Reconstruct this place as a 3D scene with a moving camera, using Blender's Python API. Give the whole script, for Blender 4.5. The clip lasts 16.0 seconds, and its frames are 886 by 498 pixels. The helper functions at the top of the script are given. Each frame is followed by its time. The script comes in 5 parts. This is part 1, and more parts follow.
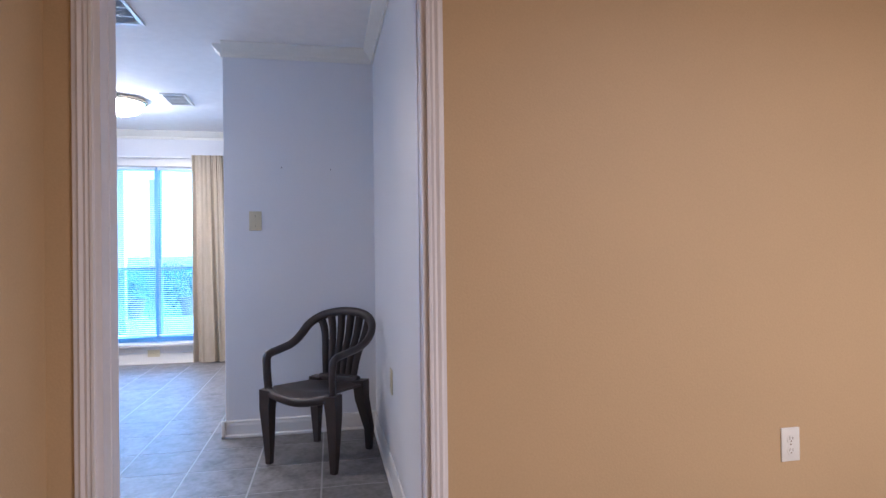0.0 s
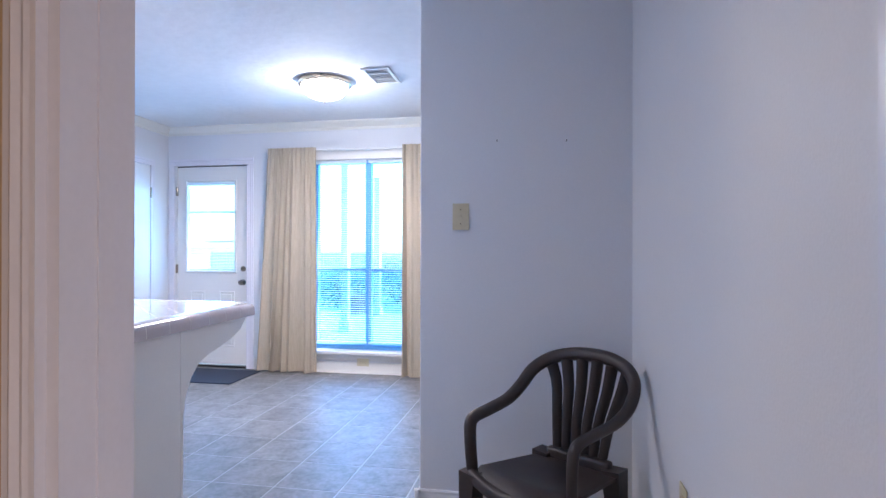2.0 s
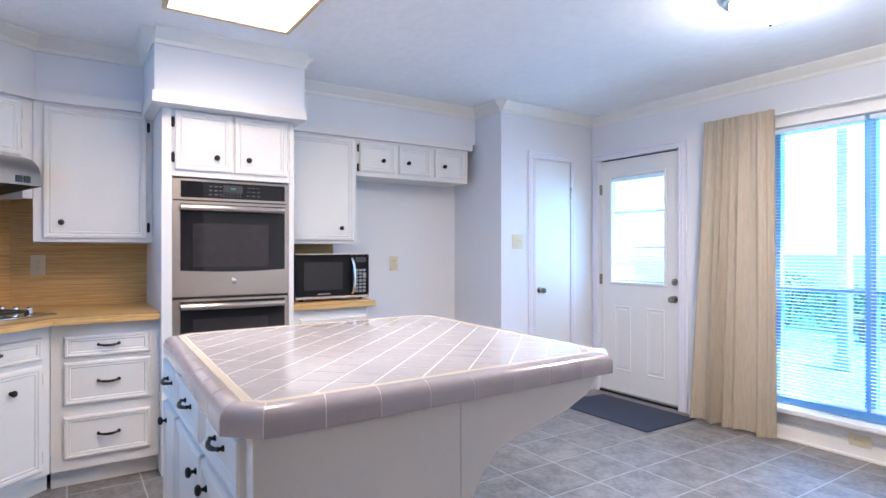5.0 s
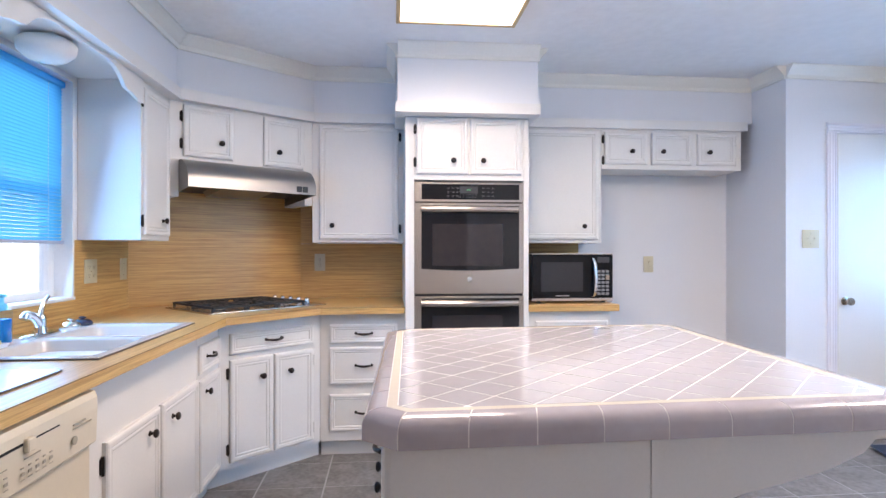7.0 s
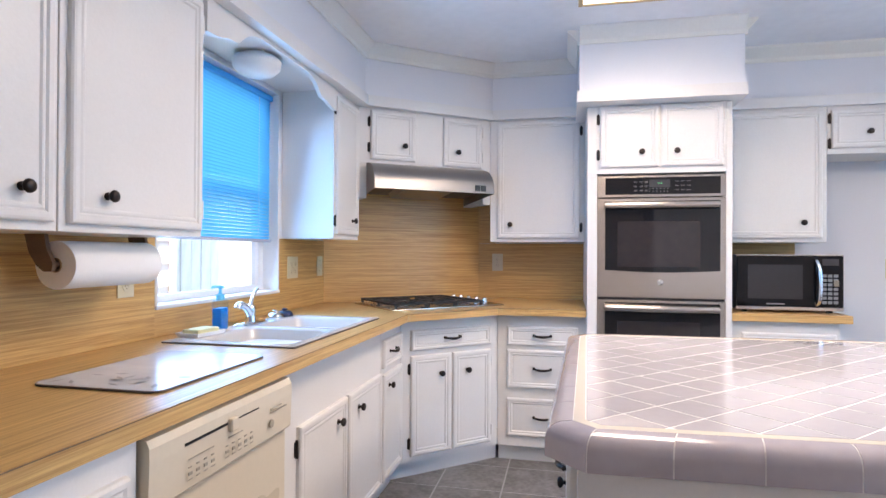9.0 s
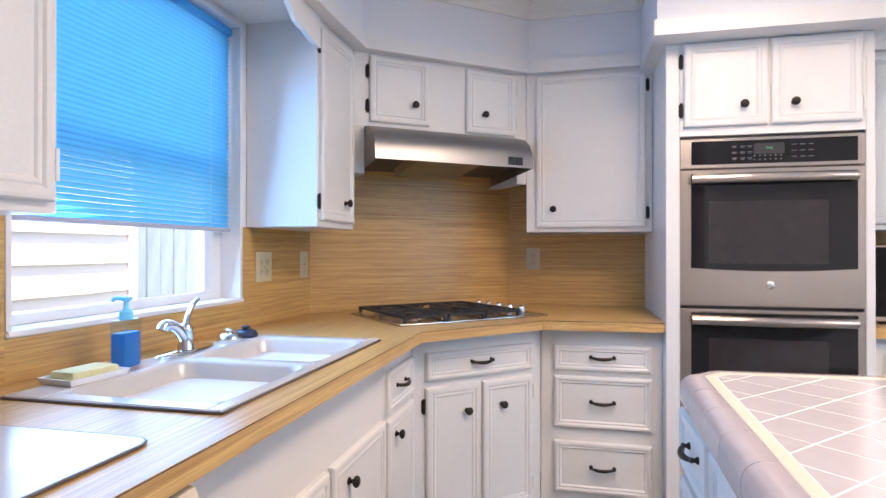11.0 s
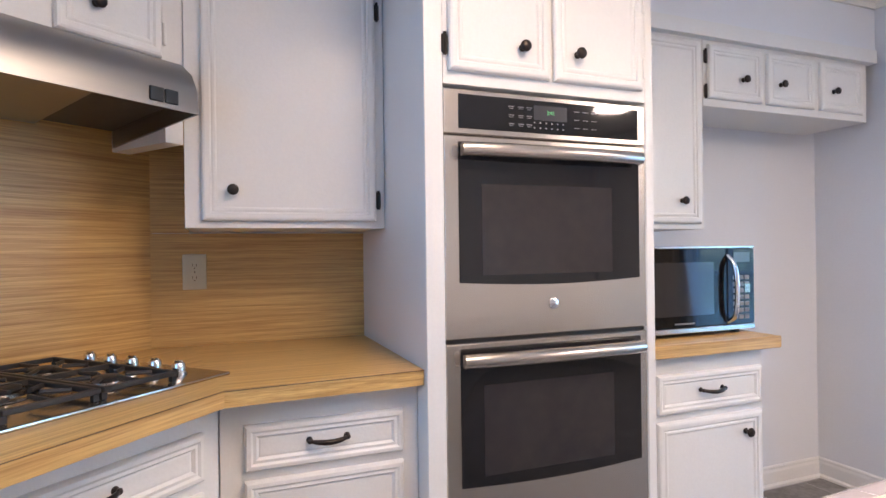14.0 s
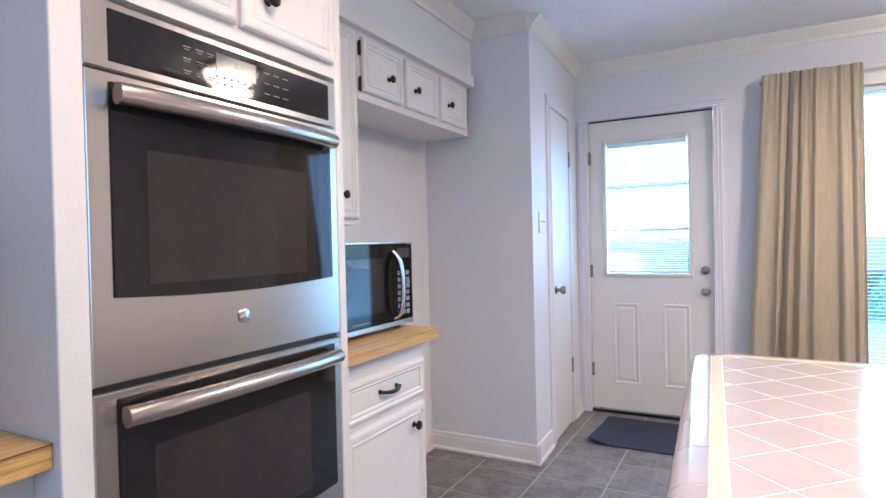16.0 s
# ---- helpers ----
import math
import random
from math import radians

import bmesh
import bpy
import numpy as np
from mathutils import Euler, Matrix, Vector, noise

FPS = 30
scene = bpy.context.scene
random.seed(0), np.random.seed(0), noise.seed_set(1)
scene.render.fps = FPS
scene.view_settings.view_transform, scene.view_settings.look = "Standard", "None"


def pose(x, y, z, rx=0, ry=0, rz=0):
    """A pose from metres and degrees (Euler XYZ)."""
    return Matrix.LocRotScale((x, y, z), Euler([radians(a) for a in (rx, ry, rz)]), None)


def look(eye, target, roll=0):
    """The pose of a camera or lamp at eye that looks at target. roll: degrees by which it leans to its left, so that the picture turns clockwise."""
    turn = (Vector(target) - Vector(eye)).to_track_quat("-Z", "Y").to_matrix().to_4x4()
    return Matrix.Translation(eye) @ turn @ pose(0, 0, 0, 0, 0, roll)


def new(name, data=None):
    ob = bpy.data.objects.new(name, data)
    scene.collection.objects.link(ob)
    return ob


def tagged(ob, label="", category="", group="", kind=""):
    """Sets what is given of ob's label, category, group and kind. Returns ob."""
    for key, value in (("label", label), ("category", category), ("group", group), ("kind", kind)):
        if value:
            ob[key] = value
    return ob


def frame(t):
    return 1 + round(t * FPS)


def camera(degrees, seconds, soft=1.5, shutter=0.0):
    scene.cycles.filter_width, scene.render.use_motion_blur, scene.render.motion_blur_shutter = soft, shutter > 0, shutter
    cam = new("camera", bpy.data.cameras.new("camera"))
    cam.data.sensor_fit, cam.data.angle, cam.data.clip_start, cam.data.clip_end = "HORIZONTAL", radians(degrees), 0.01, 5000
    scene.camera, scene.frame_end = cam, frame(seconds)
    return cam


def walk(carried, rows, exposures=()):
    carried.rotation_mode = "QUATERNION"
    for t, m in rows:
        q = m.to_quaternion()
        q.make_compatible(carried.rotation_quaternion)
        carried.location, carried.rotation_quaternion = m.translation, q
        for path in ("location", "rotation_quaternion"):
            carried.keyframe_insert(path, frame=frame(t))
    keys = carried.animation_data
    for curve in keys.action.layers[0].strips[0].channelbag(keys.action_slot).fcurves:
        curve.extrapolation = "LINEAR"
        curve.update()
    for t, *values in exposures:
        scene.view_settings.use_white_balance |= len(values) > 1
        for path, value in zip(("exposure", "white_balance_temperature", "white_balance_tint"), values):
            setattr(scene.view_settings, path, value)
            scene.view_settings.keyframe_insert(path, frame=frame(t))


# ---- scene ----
cam = camera(75.5, 16.0)
PATH = [
    (0, (-0.213, 1.354, 1.135), (0.172, 3.317, 1.147), -0.7),
    (0.5, (-0.21, 1.608, 1.149), (-0.081, 3.603, 1.165), -0.3),
    (1, (-0.193, 1.931, 1.174), (-0.32, 3.926, 1.18), -0.2),
    (1.5, (-0.23, 2.253, 1.19), (-0.553, 4.227, 1.193), 0.0),
    (2, (-0.284, 2.55, 1.195), (-0.648, 4.516, 1.2), 0.1),
    (2.5, (-0.292, 2.844, 1.213), (-0.722, 4.797, 1.217), 0.0),
    (3, (-0.348, 3.13, 1.229), (-0.95, 5.037, 1.233), -0.1),
    (3.5, (-0.401, 3.384, 1.25), (-1.324, 5.159, 1.249), -0.2),
    (4, (-0.453, 3.588, 1.25), (-1.744, 5.116, 1.251), -0.0),
    (4.5, (-0.543, 3.715, 1.251), (-2.046, 5.034, 1.256), -0.0),
    (5, (-0.546, 3.862, 1.259), (-2.218, 4.959, 1.263), -0.0),
    (7.5, (-0.676, 4.212, 1.253), (-2.676, 4.213, 1.263), 0.1),
    (8, (-0.714, 4.19, 1.24), (-2.708, 4.028, 1.257), 0.2),
    (8.5, (-0.724, 4.194, 1.241), (-2.7, 3.884, 1.256), 0.2),
    (9, (-0.755, 4.18, 1.237), (-2.71, 3.761, 1.248), 0.3),
    (11.5, (-1.841, 3.883, 1.213), (-3.791, 3.439, 1.218), -0.0),
    (12, (-2.072, 3.865, 1.217), (-4.046, 3.541, 1.221), -0.1),
    (12.5, (-2.242, 3.834, 1.226), (-4.239, 3.733, 1.23), -0.1),
    (13, (-2.41, 3.781, 1.225), (-4.397, 4.009, 1.235), -0.3),
    (13.5, (-2.559, 3.792, 1.23), (-4.503, 4.264, 1.238), -0.5),
    (14, (-2.647, 3.796, 1.233), (-4.511, 4.52, 1.236), -0.7),
    (14.5, (-2.729, 3.782, 1.235), (-4.456, 4.79, 1.233), -0.7),
    (15, (-2.807, 3.779, 1.24), (-4.331, 5.074, 1.227), -0.8),
    (15.5, (-2.933, 3.803, 1.232), (-4.191, 5.358, 1.215), -1.1),
    (16, (-3.077, 3.781, 1.228), (-4.022, 5.543, 1.205), -1.3),
]
EXPOSURES = [(0, 3.15, 6100, 16), (2, 3.15, 6050, 16), (3.5, 3.08, 6400, 15), (5, 3.06, 6900, 16), (9, 3.1, 7250, 17), (12, 2.94, 7800, 20), (14, 2.94, 7950, 20), (16, 2.85, 7700, 19)]
walk(cam, [(t, look(eye, target, roll)) for t, eye, target, roll in PATH], EXPOSURES)

# ---------------------------------------------------------------- world and light
world = bpy.data.worlds.new("sky")
scene.world = world
world.use_nodes = True
wn = world.node_tree
sky = wn.nodes.new("ShaderNodeTexSky")
sky.sky_type, sky.sun_disc = "NISHITA", False
sky.sun_elevation, sky.sun_rotation = radians(52), radians(78)
wn.links.new(sky.outputs[0], wn.nodes["Background"].inputs[0])
wn.nodes["Background"].inputs[1].default_value = 0.15

sun = new("sun", bpy.data.lights.new("sun", "SUN"))
sun.data.energy, sun.data.angle, sun.data.color = 4.0, radians(0.5), (1, 0.95, 0.86)
sun.matrix_world = look((6, 1.3, 8), (0, 0, 0))


def area_lamp(name, eye, target, sx, sy, power, color):
    lamp = new(name, bpy.data.lights.new(name, "AREA"))
    lamp.data.shape, lamp.data.size, lamp.data.size_y = "RECTANGLE", sx, sy
    lamp.data.energy, lamp.data.color = power, color
    lamp.data.spread = radians(150)
    lamp.matrix_world = look(eye, target)
    return lamp


BLUE_SKY = (0.15, 0.46, 1.0)
area_lamp("sky_light_north", (-2.09, 7.80, 1.15), (-2.09, 5.0, 0.7), 0.9, 1.75, 2.5, BLUE_SKY)
area_lamp("sky_light_door", (-3.70, 7.82, 1.43), (-3.60, 5.0, 0.9), 0.5, 0.85, 1.1, BLUE_SKY)
area_lamp("sky_light_south", (-3.05, 2.70, 1.48), (-3.0, 3.6, 1.3), 0.85, 0.88, 2.1, BLUE_SKY)
tubes = area_lamp("tube_light", (-2.83, 4.543, 2.385), (-2.83, 4.543, 0), 0.85, 0.5, 3.2, (1, 0.85, 0.75))
tubes.data.spread = radians(164)
dome_bulb = area_lamp("dome_bulb", (-1.925, 6.575, 2.285), (-1.925, 6.575, 0), 0.28, 0.28, 5.0, (1.0, 0.92, 0.88))
dome_bulb.data.shape, dome_bulb.data.spread = "DISK", radians(176)
# Added fill light for the den, off to the right and out of view.
den_fill = area_lamp("den_fill_light", (1.75, 0.7, 2.36), (1.75, 0.7, 0), 0.5, 0.5, 11, (1, 0.96, 0.97))
den_fill.data.spread = radians(178)

# ---------------------------------------------------------------- materials


def links_of(m):
    return m.node_tree.nodes, m.node_tree.links


def paint(name, color, rough=0.5, metal=0.0, var=0.06, big=3.0, small=60.0, bump=0.05, stretch=(1, 1, 1), gloss_var=0.08, coat=0.0):
    """A surface with colour varied at two scales, fine relief and uneven gloss."""
    m = bpy.data.materials.new(name)
    m.use_nodes = True
    n, l = links_of(m)
    b = n["Principled BSDF"]
    co = n.new("ShaderNodeTexCoord")
    mp = n.new("ShaderNodeMapping")
    mp.inputs["Scale"].default_value = stretch
    l.new(co.outputs["Object"], mp.inputs[0])
    a = n.new("ShaderNodeTexNoise")
    a.inputs["Scale"].default_value, a.inputs["Detail"].default_value = big, 3
    c = n.new("ShaderNodeTexNoise")
    c.inputs["Scale"].default_value, c.inputs["Detail"].default_value = small, 4
    l.new(mp.outputs[0], a.inputs[0])
    l.new(mp.outputs[0], c.inputs[0])
    add = n.new("ShaderNodeMath")
    add.operation = "ADD"
    l.new(a.outputs[0], add.inputs[0])
    l.new(c.outputs[0], add.inputs[1])
    ramp = n.new("ShaderNodeMapRange")
    ramp.inputs["From Min"].default_value, ramp.inputs["From Max"].default_value = 0.6, 1.4
    ramp.inputs["To Min"].default_value, ramp.inputs["To Max"].default_value = 1 - var, 1 + var
    l.new(add.outputs[0], ramp.inputs[0])
    mul = n.new("ShaderNodeVectorMath")
    mul.operation = "SCALE"
    mul.inputs[0].default_value = color
    l.new(ramp.outputs[0], mul.inputs["Scale"])
    l.new(mul.outputs[0], b.inputs["Base Color"])
    rr = n.new("ShaderNodeMapRange")
    rr.inputs["To Min"].default_value, rr.inputs["To Max"].default_value = max(0.02, rough - gloss_var), min(1, rough + gloss_var)
    l.new(a.outputs[0], rr.inputs[0])
    l.new(rr.outputs[0], b.inputs["Roughness"])
    b.inputs["Metallic"].default_value = metal
    b.inputs["Coat Weight"].default_value = coat
    if bump:
        bp = n.new("ShaderNodeBump")
        bp.inputs["Strength"].default_value, bp.inputs["Distance"].default_value = bump, 0.004
        l.new(c.outputs[0], bp.inputs["Height"])
        l.new(bp.outputs[0], b.inputs["Normal"])
    return m


def two_tone(name, dark, light, scale, stretch, rough, contrast=0.25, bump=0.1, detail=5, per_object=0.0, spec=0.5, through_light=0.0):
    """Mottled or grained surface between two colours, along the object's own x axis when stretched."""
    m = bpy.data.materials.new(name)
    m.use_nodes = True
    n, l = links_of(m)
    b = n["Principled BSDF"]
    co = n.new("ShaderNodeTexCoord")
    mp = n.new("ShaderNodeMapping")
    mp.inputs["Scale"].default_value = stretch
    src = co.outputs["Object"]
    info = n.new("ShaderNodeObjectInfo")
    if per_object:
        shift = n.new("ShaderNodeVectorMath")
        shift.operation = "MULTIPLY_ADD"
        cmb = n.new("ShaderNodeCombineXYZ")
        for i in range(3):
            l.new(info.outputs["Random"], cmb.inputs[i])
        shift.inputs[1].default_value = (17, 31, 7)
        l.new(cmb.outputs[0], shift.inputs[0])
        l.new(src, shift.inputs[2])
        src = shift.outputs[0]
    l.new(src, mp.inputs[0])
    a = n.new("ShaderNodeTexNoise")
    a.inputs["Scale"].default_value, a.inputs["Detail"].default_value, a.inputs["Roughness"].default_value = scale, detail, 0.6
    l.new(mp.outputs[0], a.inputs[0])
    c = n.new("ShaderNodeTexNoise")
    c.inputs["Scale"].default_value, c.inputs["Detail"].default_value = scale * 4.5, 4
    l.new(mp.outputs[0], c.inputs[0])
    mixn = n.new("ShaderNodeMix")
    mixn.inputs[0].default_value = 0.4
    l.new(a.outputs[0], mixn.inputs[2])
    l.new(c.outputs[0], mixn.inputs[3])
    rng = n.new("ShaderNodeMapRange")
    rng.inputs["From Min"].default_value, rng.inputs["From Max"].default_value = 0.5 - contrast / 2, 0.5 + contrast / 2
    l.new(mixn.outputs[0], rng.inputs[0])
    mx = n.new("ShaderNodeMix")
    mx.data_type = "RGBA"
    mx.inputs[6].default_value, mx.inputs[7].default_value = (*dark, 1), (*light, 1)
    l.new(rng.outputs[0], mx.inputs[0])
    out = mx.outputs[2]
    if per_object:
        rr = n.new("ShaderNodeMapRange")
        rr.inputs["To Min"].default_value, rr.inputs["To Max"].default_value = 1 - per_object, 1 + per_object
        l.new(info.outputs["Random"], rr.inputs[0])
        sc = n.new("ShaderNodeVectorMath")
        sc.operation = "SCALE"
        l.new(out, sc.inputs[0])
        l.new(rr.outputs[0], sc.inputs["Scale"])
        out = sc.outputs[0]
    l.new(out, b.inputs["Base Color"])
    b.inputs["Roughness"].default_value = rough
    b.inputs["Specular IOR Level"].default_value = spec
    if through_light:
        tl = n.new("ShaderNodeBsdfTranslucent")
        l.new(out, tl.inputs[0])
        ms = n.new("ShaderNodeMixShader")
        ms.inputs[0].default_value = through_light
        l.new(b.outputs[0], ms.inputs[1])
        l.new(tl.outputs[0], ms.inputs[2])
        l.new(ms.outputs[0], n["Material Output"].inputs[0])
    if bump:
        bp = n.new("ShaderNodeBump")
        bp.inputs["Strength"].default_value, bp.inputs["Distance"].default_value = bump, 0.003
        l.new(mixn.outputs[0], bp.inputs["Height"])
        l.new(bp.outputs[0], b.inputs["Normal"])
    return m


def glow(name, color, strength):
    m = bpy.data.materials.new(name)
    m.use_nodes = True
    b = m.node_tree.nodes["Principled BSDF"]
    b.inputs["Base Color"].default_value = (*color, 1)
    b.inputs["Emission Color"].default_value = (*color, 1)
    b.inputs["Emission Strength"].default_value = strength
    return m


def see_through(name, tint, gloss=0.08):
    """Thin window glass: clear with a faint sheen."""
    m = bpy.data.materials.new(name)
    m.use_nodes = True
    n, l = links_of(m)
    tr = n.new("ShaderNodeBsdfTransparent")
    tr.inputs[0].default_value = (*tint, 1)
    gl = n.new("ShaderNodeBsdfGlossy")
    gl.inputs["Roughness"].default_value = 0.03
    mx = n.new("ShaderNodeMixShader")
    lw = n.new("ShaderNodeLayerWeight")
    pw = n.new("ShaderNodeMath")
    pw.operation = "POWER"
    pw.inputs[1].default_value = 4.0
    l.new(lw.outputs["Facing"], pw.inputs[0])
    fr = n.new("ShaderNodeMapRange")
    fr.inputs["To Min"].default_value, fr.inputs["To Max"].default_value = 0.03, 0.6
    l.new(pw.outputs[0], fr.inputs[0])
    l.new(fr.outputs[0], mx.inputs[0])
    l.new(tr.outputs[0], mx.inputs[1])
    l.new(gl.outputs[0], mx.inputs[2])
    l.new(mx.outputs[0], n["Material Output"].inputs[0])
    return m


def backlit(name, color, share, rough=0.5):
    """Thin sheet that lets part of the light through."""
    m = bpy.data.materials.new(name)
    m.use_nodes = True
    n, l = links_of(m)
    b = n["Principled BSDF"]
    b.inputs["Base Color"].default_value, b.inputs["Roughness"].default_value = (*color, 1), rough
    tl = n.new("ShaderNodeBsdfTranslucent")
    tl.inputs[0].default_value = (*color, 1)
    mx = n.new("ShaderNodeMixShader")
    mx.inputs[0].default_value = share
    l.new(b.outputs[0], mx.inputs[1])
    l.new(tl.outputs[0], mx.inputs[2])
    l.new(mx.outputs[0], n["Material Output"].inputs[0])
    return m


M_WALL = paint("pale_blue_wall_paint", (0.715, 0.72, 0.745), 0.55, var=0.03, big=1.2, small=160, bump=0.12)
M_ORANGE = paint("tan_orange_wall_paint", (0.525, 0.378, 0.228), 0.6, var=0.05, big=1.5, small=140, bump=0.15)
M_CEIL = paint("textured_white_ceiling", (0.83, 0.835, 0.84), 0.8, var=0.04, big=2.0, small=16, bump=1.0)
M_TRIM = paint("white_trim_paint", (0.72, 0.705, 0.685), 0.35, var=0.03, small=90)
M_CASING = paint("lilac_white_casing_paint", (0.72, 0.71, 0.77), 0.4, var=0.03, small=90)
M_CROWN = paint("cream_crown_paint", (0.77, 0.755, 0.70), 0.4, var=0.04, small=80)
M_CAB = paint("white_cabinet_paint", (0.72, 0.703, 0.678), 0.38, var=0.03, big=4, small=120, bump=0.08)
M_LAM = two_tone("streaked_bamboo_laminate", (0.335, 0.168, 0.052), (0.765, 0.50, 0.205), 1.0, (1.7, 105, 105), 0.33, 0.34, 0.06, spec=0.4)
M_LAMEDGE = paint("laminate_edge_line", (0.10, 0.06, 0.03), 0.5, var=0.1)
M_TILE = two_tone("grey_mottled_vinyl_tile", (0.115, 0.109, 0.107), (0.25, 0.237, 0.232), 9, (1, 1, 1), 0.46, 0.30, 0.15, per_object=0.08, spec=0.35)
M_GROUT = paint("pale_floor_joint", (0.37, 0.365, 0.365), 0.6, var=0.06)
M_ITILE = paint("lilac_grey_glazed_tile", (0.52, 0.492, 0.508), 0.12, var=0.05, big=9, small=50, bump=0.02, coat=0.5, gloss_var=0.05)
M_IEDGE = paint("mauve_bullnose_tile", (0.42, 0.375, 0.392), 0.18, var=0.06, big=7, small=40, bump=0.02, coat=0.5)
M_IGROUT = paint("white_tile_grout", (0.74, 0.71, 0.68), 0.6, var=0.05)
M_ICREAM = paint("cream_liner_tile", (0.72, 0.64, 0.52), 0.25, var=0.05, coat=0.3)
M_STEEL = paint("brushed_stainless_steel", (0.54, 0.49, 0.445), 0.26, 1.0, var=0.02, big=2, small=60, bump=0.012, stretch=(1, 1, 40), gloss_var=0.03)
steel = M_STEEL.node_tree.nodes["Principled BSDF"]
steel.inputs["Anisotropic"].default_value, steel.inputs["Anisotropic Rotation"].default_value = 0.55, 0.25
# Darker base colour than the oven steel.
M_HOOD = paint("dark_hood_steel", (0.34, 0.32, 0.305), 0.34, 1.0, var=0.03, big=2, small=60, bump=0.012, stretch=(1, 1, 40), gloss_var=0.04)
M_HOODIN = paint("dark_hood_lining", (0.11, 0.102, 0.095), 0.5, 0.6, var=0.1, big=6, small=60, bump=0.02)
M_CHROME = paint("polished_chrome", (0.75, 0.76, 0.78), 0.08, 1.0, var=0.02, bump=0, gloss_var=0.02)
M_NICKEL = paint("aged_brass_nickel", (0.36, 0.31, 0.25), 0.25, 1.0, var=0.08, bump=0.02)
M_OVGLASS = paint("dark_oven_glass", (0.011, 0.010, 0.011), 0.045, var=0.05, bump=0, gloss_var=0.004)
M_OVWIN = two_tone("oven_door_window_mesh", (0.023, 0.019, 0.022), (0.034, 0.029, 0.028), 5, (1, 1, 1), 0.045, 0.4, 0.0)
M_MWGLASS = paint("black_microwave_glass", (0.007, 0.007, 0.008), 0.04, var=0.05, bump=0, gloss_var=0.004)
M_MWGLASS.node_tree.nodes["Principled BSDF"].inputs["Specular IOR Level"].default_value = 0.22
M_MWWIN = paint("smoked_microwave_window", (0.022, 0.021, 0.024), 0.05, var=0.05, bump=0, gloss_var=0.004)
M_BLACK = paint("black_plastic", (0.012, 0.012, 0.013), 0.35, var=0.15)
M_IRON = paint("cast_iron_grate", (0.018, 0.017, 0.017), 0.5, var=0.2, small=200, bump=0.3)
M_BRONZE = paint("oil_rubbed_bronze", (0.028, 0.020, 0.017), 0.33, 0.6, var=0.25, small=150, bump=0.08)
M_CHAIR = paint("dark_brown_plastic", (0.036, 0.025, 0.023), 0.42, var=0.12, big=6, small=220, bump=0.1)
M_BISQUE = paint("almond_enamel", (0.66, 0.58, 0.45), 0.3, var=0.03)
M_IVORY = paint("ivory_plastic_plate", (0.60, 0.54, 0.38), 0.35, var=0.04)
M_WHITEP = paint("white_plastic", (0.75, 0.75, 0.74), 0.35, var=0.03)
M_DRAPE = two_tone("beige_woven_drape", (0.40, 0.335, 0.25), (0.55, 0.475, 0.37), 5, (30, 30, 2), 0.85, 0.4, 0.2, through_light=0.10)
M_MAT = paint("navy_door_mat", (0.024, 0.034, 0.062), 0.85, var=0.2, big=4, small=300, bump=0.0)
M_SINK = paint("cream_enamel_sink", (0.57, 0.53, 0.49), 0.24, var=0.03, bump=0.02, coat=0.3)
M_PAPER = paint("paper_towel", (0.82, 0.81, 0.79), 0.9, var=0.03, small=260, bump=0.3)
M_CARD = paint("brown_cardboard", (0.40, 0.28, 0.17), 0.85, var=0.08)
M_BROWNW = paint("dark_walnut_wood", (0.15, 0.085, 0.05), 0.5, var=0.2, stretch=(1, 8, 8))
M_DOMEG = glow("lit_frosted_glass", (1.0, 0.98, 0.96), 4.5)
M_PANELG = glow("lit_acrylic_diffuser", (1.0, 0.97, 0.92), 0.6)
# Mid grey for the sheet behind the vent slats.
M_VENTB = paint("vent_backing_grey", (0.55, 0.56, 0.58), 0.7, var=0.15)
M_OAK = paint("golden_oak_trim", (0.52, 0.36, 0.17), 0.4, var=0.15, stretch=(2, 20, 20))
M_GLASS = see_through("window_glass", (0.60, 0.88, 1.0))
M_CLEARGL = see_through("clear_window_glass", (0.93, 0.97, 1.0))
M_BLUEGL = see_through("screened_window_glass", (0.32, 0.72, 1.0))
# Blue backlight from the sky is put into this frame colour.
M_ALU = paint("skylit_blue_aluminium", (0.14, 0.38, 0.66), 0.4, 0.3, var=0.05)
M_SLAT = backlit("white_blind_slat", (0.80, 0.86, 0.92), 0.30, 0.4)
# White slats; the blue skylight behind them is painted into the colour.
M_SHADE = backlit("skylit_blue_slat", (0.09, 0.58, 0.93), 0.55, 0.4)
M_BRAIL = paint("grey_blind_rail_enamel", (0.42, 0.43, 0.52), 0.4, var=0.1)
M_SOAP = backlit("blue_dish_soap", (0.002, 0.32, 0.60), 0.60, 0.1)
M_CLEARP = see_through("clear_plastic", (0.85, 0.93, 1.0))
M_SPONGE = paint("pale_yellow_sponge", (0.72, 0.66, 0.36), 0.9, var=0.1, small=150, bump=0.6)
M_DARKBLUE = paint("dark_blue_rubber", (0.012, 0.022, 0.06), 0.4, var=0.1)
M_BOARD = two_tone("frosted_glass_board", (0.50, 0.55, 0.62), (0.64, 0.68, 0.74), 3, (1, 1, 1), 0.17, 0.4, 0.0)
M_BOARDMARK = paint("grey_leaf_print", (0.07, 0.09, 0.12), 0.3, var=0.2)
M_DARKTRIM = paint("dark_edge_trim", (0.09, 0.07, 0.065), 0.4, var=0.1)
M_PRINT = paint("grey_print", (0.36, 0.32, 0.25), 0.6, var=0.1)
M_PRINTW = paint("pale_print", (0.20, 0.20, 0.21), 0.5, var=0.1)
M_GREEN = glow("green_display_digits", (0.05, 0.42, 0.16), 0.03)
